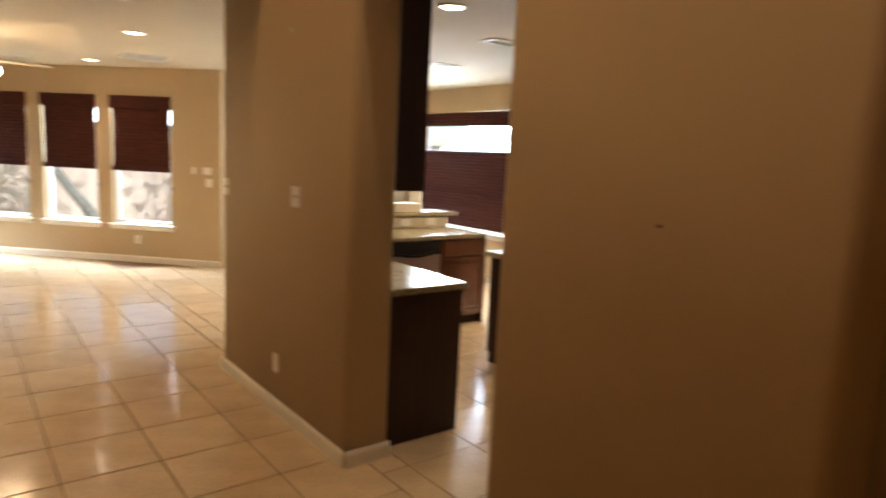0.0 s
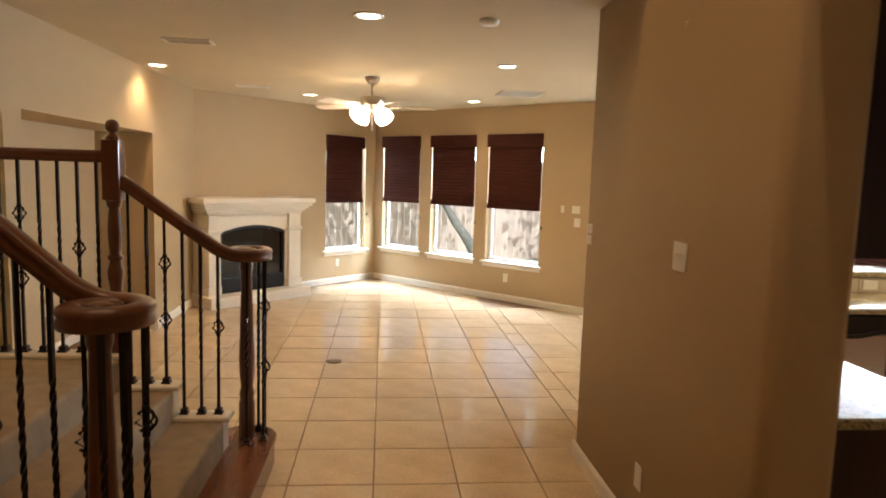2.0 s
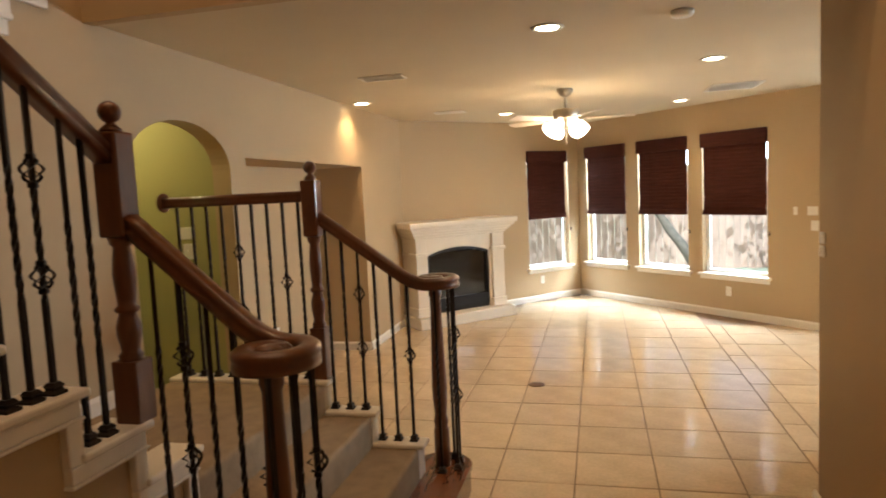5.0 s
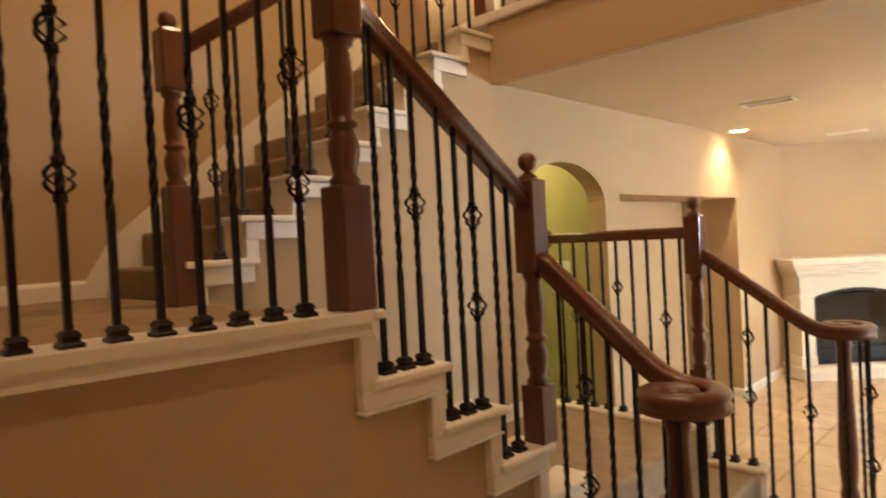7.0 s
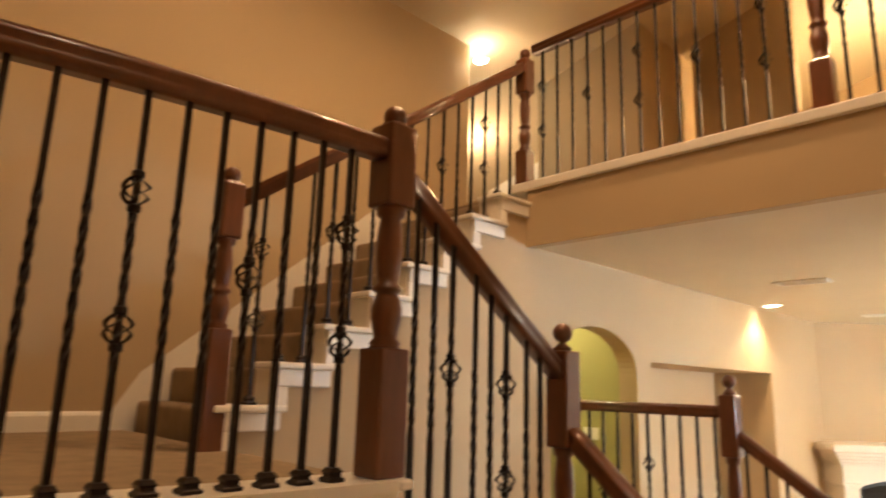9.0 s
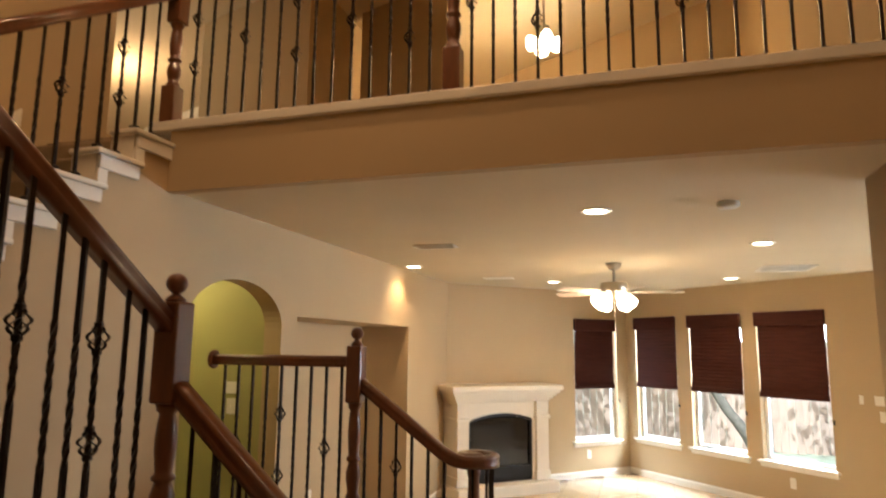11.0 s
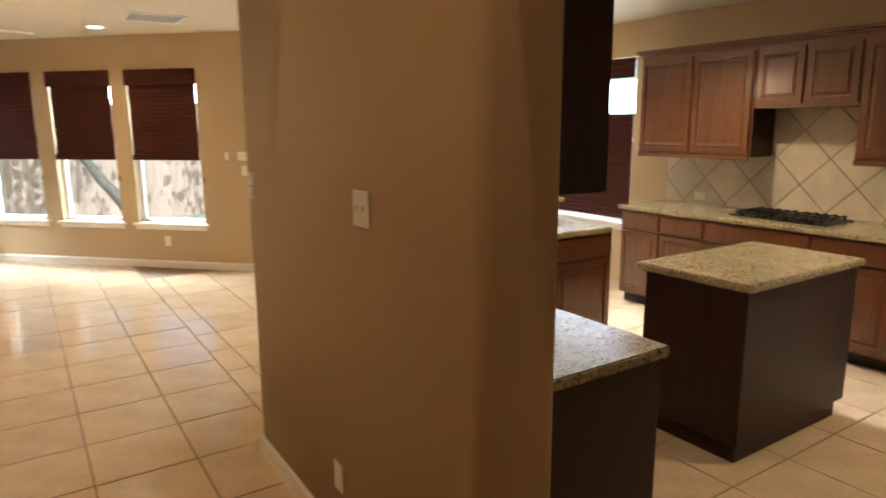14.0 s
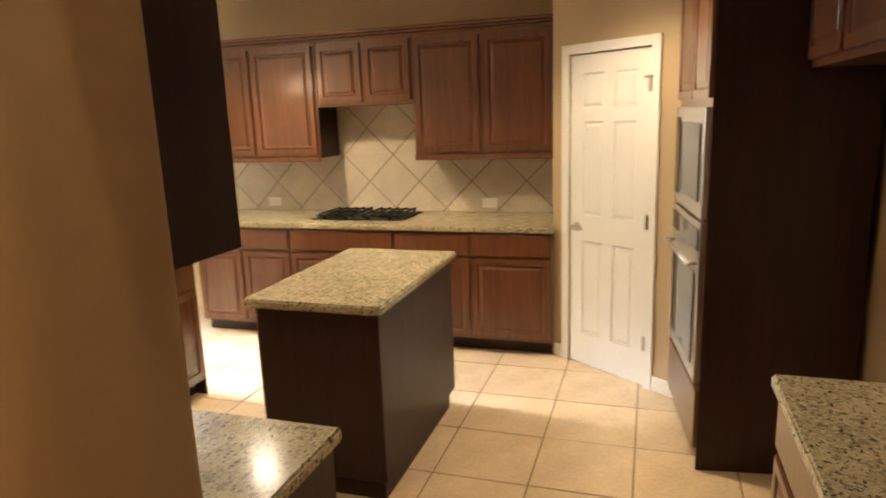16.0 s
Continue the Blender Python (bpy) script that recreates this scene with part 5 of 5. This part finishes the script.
# counter by the entry side, fridge space cabinet
base_cabinet(plan_frame(2.64, -2.53, -1, 0) @ pose(0, 0, 0), 1.15, 2, 0.52, True, -1, "cherry base cabinet beside the refrigerator space")
slab_top("countertop", [(1.505, -2.495), (2.668, -2.495), (2.668, -3.055), (1.505, -3.055)], 0.874, 0.914, "speckled tan granite countertop beside the refrigerator space")
wall_cabinet(plan_frame(3.685, -2.74, -1, 0) @ pose(0, 0, 1.80), 1.01, 0.62, 2, 0.31, "cherry wall cabinet above the empty refrigerator space")
wall_cabinet(plan_frame(2.66, -2.83, -1, 0) @ pose(0, 0, 1.42), 1.15, 1.0, 3, 0.22)


# ---- switches, outlets, small things ----
def plate(name, m, w, h, label, toggles=0, outlets=0):
    """m: local x along the wall, z up, local -y out of the wall, centred."""
    p = thing(name, label, name.replace("_", " "), "wall plates", m)
    part("plate", box(-w / 2, w / 2, -0.007, -0.001, -h / 2, h / 2, 0.0025, 2), PLASTIC, p)
    for k in range(toggles):
        u = (k - (toggles - 1) / 2) * 0.046
        part("toggle", box(u - 0.005, u + 0.005, -0.016, -0.007, -0.006, 0.012, 0.002), PLASTIC, p)
    for k in range(outlets):
        dz = (k - (outlets - 1) / 2) * 0.038
        if w > h:
            part("socket", box(dz - 0.014, dz + 0.014, -0.0085, -0.007, -0.016, 0.016, 0.001), WHITE, p)
        else:
            part("socket", box(-0.016, 0.016, -0.0085, -0.007, dz - 0.014, dz + 0.014, 0.001), WHITE, p)
    return p


PIL = plan_frame(PX0, 0, 0, -1)
plate("light_switch", PIL @ pose(0.865, 0, 1.38), 0.115, 0.118, "white double toggle light switch on the stub wall", 2)
plate("wall_outlet", PIL @ pose(0.605, 0, 0.32), 0.072, 0.117, "white duplex outlet low on the stub wall", 0, 2)
plate("light_switch", PIL @ pose(-0.28, 0, 1.40), 0.072, 0.055, "small white switch plate at the wall end", 1)
plate("light_switch", PIL @ pose(-0.28, 0, 1.335), 0.072, 0.055, "small white switch plate at the wall end", 1)
nail = tagged(link("wall_hook", box(-0.004, 0.004, -0.014, -0.001, -0.012, 0.012, 0.002), WHITE), "tiny white picture hook on the stub wall", "hook")
nail.matrix_world = PIL @ pose(0.79, 0, 2.31)
anchor = tagged(link("wall_anchor", lathe([(0.006, 0), (0.006, 0.006), (0.002, 0.008)], 10), DRAIN), "small brown wall anchor in the tan wall", "wall anchor")
anchor.matrix_world = Matrix.Translation((PX0, -3.25, 1.48)) @ Matrix.Rotation(radians(-90), 4, "Y")
plate("wall_outlet", WALL_C @ pose(2.58, 0, 0.32), 0.072, 0.117, "white duplex outlet below the window", 0, 2)
plate("wall_outlet", WALL_F @ pose(2.32, 0, 0.315), 0.072, 0.117, "white duplex outlet beside the fireplace", 0, 2)
plate("light_switch", WALL_C @ pose(3.41, 0, 1.31), 0.045, 0.09, "slim white switch beside the window", 1)
plate("light_switch", WALL_C @ pose(3.60, 0, 1.31), 0.115, 0.095, "white wall control plate beside the window", 2)
plate("light_switch", WALL_C @ pose(3.625, 0, 1.15), 0.085, 0.11, "white switch below the wall control", 1)
plate("wall_outlet", plan_frame(5.564, 0.93, 0, -1) @ pose(0, 0, 0.985), 0.117, 0.072, "white outlet on the stone splashback", 0, 2)
plate("wall_outlet", plan_frame(5.564, -0.97, 0, -1) @ pose(0, 0, 0.985), 0.117, 0.072, "white outlet on the stone splashback", 0, 2)
plate("wall_outlet", plan_frame(3.30, 1.044, 1, 0) @ pose(0, 0, 0.975), 0.117, 0.072, "white outlet behind the peninsula", 0, 2)
plate("wall_outlet", plan_frame(3.62, 1.044, 1, 0) @ pose(0, 0, 0.975), 0.117, 0.072, "white outlet behind the peninsula", 0, 2)
plate("wall_outlet", plan_frame(-2.86, 2.4, 0, 1) @ pose(0, 0, 0.42), 0.072, 0.117, "white outlet in the niche", 0, 2)
plate("thermostat", plan_frame(0, 0.87, 1, 0) @ pose(-2.68, 0, 1.50), 0.13, 0.085, "white thermostat on the olive wall")
plate("wall_control", plan_frame(0, 0.87, 1, 0) @ pose(-2.68, 0, 1.37), 0.075, 0.11, "white switch plate on the olive wall", 1)
for m, u in ((WALL_C, 0.985), (WALL_C, 2.03), (WALL_C, 3.11), (WALL_F, 2.91)):
    k = thing("blind_cord_cleat", "small dark cord cleat beside the window", "cord cleat")
    bmk = box(u - 0.008, u + 0.008, -0.02, -0.001, 1.02, 1.07, 0.004)
    bmk.transform(m)
    part("cleat", bmk, BLACKMETAL, k)
drain = thing("floor_outlet_cover", "round bronze floor outlet cover set in the tiles", "floor outlet")
part("cover", lathe([(0.068, 0.0), (0.070, 0.004), (0.060, 0.007), (0.02, 0.008)], 24, Matrix.Translation((-0.383, 2.323, 0.001))), DRAIN, drain, "", True)

# ---- outside ----
structure("ground", box(-60, 60, -60, 70, -0.42, -0.30), GRASS, "dry lawn around the house")


def fence_run(x0, y0, x1, y1, high=1.9):
    f = thing("wooden_fence", "weathered cedar board fence behind the house", "fence")
    d = Vector((x1 - x0, y1 - y0, 0))
    n = int(d.length / 0.15)
    m = plan_frame(x0, y0, d.x, d.y)
    me = None
    bm = box(0, 0.142, 0, 0.02, -0.30, high, 0.003)
    me = bpy.data.meshes.new("board")
    bm.to_mesh(me)
    bm.free()
    me.materials.append(FENCE)
    for k in range(n):
        shared("board", me, f, m @ pose(0.15 * k, random.uniform(-0.004, 0.004), random.uniform(-0.015, 0.015)))
    for z in (0.1, 1.3):
        bm = box(0, 0.15 * n, 0.025, 0.065, z, z + 0.09)
        bm.transform(m)
        part("fence_rail", bm, FENCE, f)


fence_run(-6.5, 12.2, 9.0, 12.2)
fence_run(9.0, 12.2, 9.0, 0.0)
fence_run(-6.5, 4.0, -6.5, 12.2)


def tree(x, y, lean, tall, seed, crown=900):
    rng = random.Random(seed)
    t = thing("tree", "leafy yard tree with a forked grey trunk", "tree", "yard trees", pose(x, y, -0.30))
    bm = bmesh.new()

    def limb(p, d, length, r, depth):
        pts, n = [p], 6
        for k in range(n):
            d = (d + Vector((rng.uniform(-0.16, 0.16), rng.uniform(-0.16, 0.16), rng.uniform(-0.03, 0.10)))).normalized()
            pts.append(pts[-1] + d * length / n)
        rings = []
        for k, q in enumerate(pts):
            rr = r * (1 - 0.45 * k / n)
            rings.append([bm.verts.new(q + Vector((rr * math.cos(a), rr * math.sin(a), 0))) for a in [2 * math.pi * j / 8 for j in range(8)]])
        for a, b in zip(rings, rings[1:]):
            for j in range(8):
                bm.faces.new((a[j], a[(j + 1) % 8], b[(j + 1) % 8], b[j]))
        ends.append(pts[-1])
        if depth:
            for _ in range(3 if depth > 1 else 2):
                nd = (d + Vector((rng.uniform(-0.9, 0.9), rng.uniform(-0.9, 0.9), rng.uniform(0.0, 0.5)))).normalized()
                limb(pts[-1], nd, length * 0.75, r * 0.55, depth - 1)

    ends = []
    limb(Vector((0, 0, 0)), Vector((lean, 0.05, 1)).normalized(), tall * 0.38, 0.16, 2)
    part("trunk", bm, BARK, t, "", True)
    lf = bmesh.new()
    for _ in range(crown):
        e = rng.choice(ends[1:])
        c = e + Vector((rng.gauss(0, 0.55), rng.gauss(0, 0.6), rng.gauss(0.15, 0.5)))
        m = Matrix.Translation(c) @ Euler((rng.uniform(0, 6), rng.uniform(0, 6), rng.uniform(0, 6))).to_matrix().to_4x4()
        s = rng.uniform(0.05, 0.12)
        lf.faces.new([lf.verts.new(m @ Vector(v)) for v in ((-s, 0, 0), (0, -s * 0.5, 0.01), (s, 0, 0), (0, s * 0.5, 0.01))])
    part("crown", lf, LEAF, t)


tree(2.2, 10.2, -0.45, 4.6, 3)
tree(4.0, 9.2, 0.25, 4.8, 5)
tree(5.6, 8.2, -0.30, 4.4, 9)
tree(-0.2, 11.0, 0.2, 4.2, 12)
tree(-2.2, 10.6, -0.2, 4.4, 15)

# ---- floor tiles, last ----
S = 0.46


def tile_mesh(name, w, d):
    bm = bmesh.new()
    g = 0.0038
    r = 0.003
    lo = [bm.verts.new((x, y, -0.006)) for x, y in ((g, g), (w - g, g), (w - g, d - g), (g, d - g))]
    mid = [bm.verts.new((x, y, -0.0015)) for x, y in ((g, g), (w - g, g), (w - g, d - g), (g, d - g))]
    top = [bm.verts.new((x, y, 0.0)) for x, y in ((g + r, g + r), (w - g - r, g + r), (w - g - r, d - g - r), (g + r, d - g - r))]
    for a, b in ((lo, mid), (mid, top)):
        for k in range(4):
            bm.faces.new((a[k], a[(k + 1) % 4], b[(k + 1) % 4], b[k]))
    bm.faces.new(top)
    me = bpy.data.meshes.new(name)
    bm.to_mesh(me)
    bm.free()
    me.materials.append(TILE)
    return me


floor_ob = bpy.data.objects["floor"]
cells = []
for i in range(-6, 3):
    for j in range(-12, 16):
        x, y = i * S, j * S
        if x + y < 7.05 and y - x < 7.3 and x > -2.90 and x < PX0 - 0.02:
            cells.append((x, y, min(S, 1.36 - x), S))
KX, KY = 3.83, -1.654
for i in range(-6, 5):
    for j in range(-5, 14):
        x, y = KX + i * S, KY + j * S
        x1 = x + S
        if x1 <= 1.365:
            continue
        x = max(x, 1.36)
        if x + y < 7.0 and x < 5.6 and y < 4.6:
            cells.append((x, y, x1 - x, S))
cells.sort(key=lambda c: (c[0] - 0.8) ** 2 + (c[1] + 0.2) ** 2)
tile_cache = {}
rest = bmesh.new()
for k, (x, y, w, d) in enumerate(cells):
    key = (round(w, 3), round(d, 3))
    if key not in tile_cache:
        tile_cache[key] = tile_mesh("floor_tile", w, d)
    if k < 300:
        shared("floor_tile", tile_cache[key], floor_ob, pose(x, y, random.uniform(-0.0006, 0.0006), random.uniform(-0.05, 0.05), random.uniform(-0.05, 0.05), 0))
    else:
        at = len(rest.verts)
        rest.from_mesh(tile_cache[key])
        rest.verts.ensure_lookup_table()
        for v in rest.verts[at:]:
            v.co += Vector((x, y, 0))
far_tiles = tagged(link("floor_tiles", rest, TILE, floor_ob), "", "", "", "stuff")
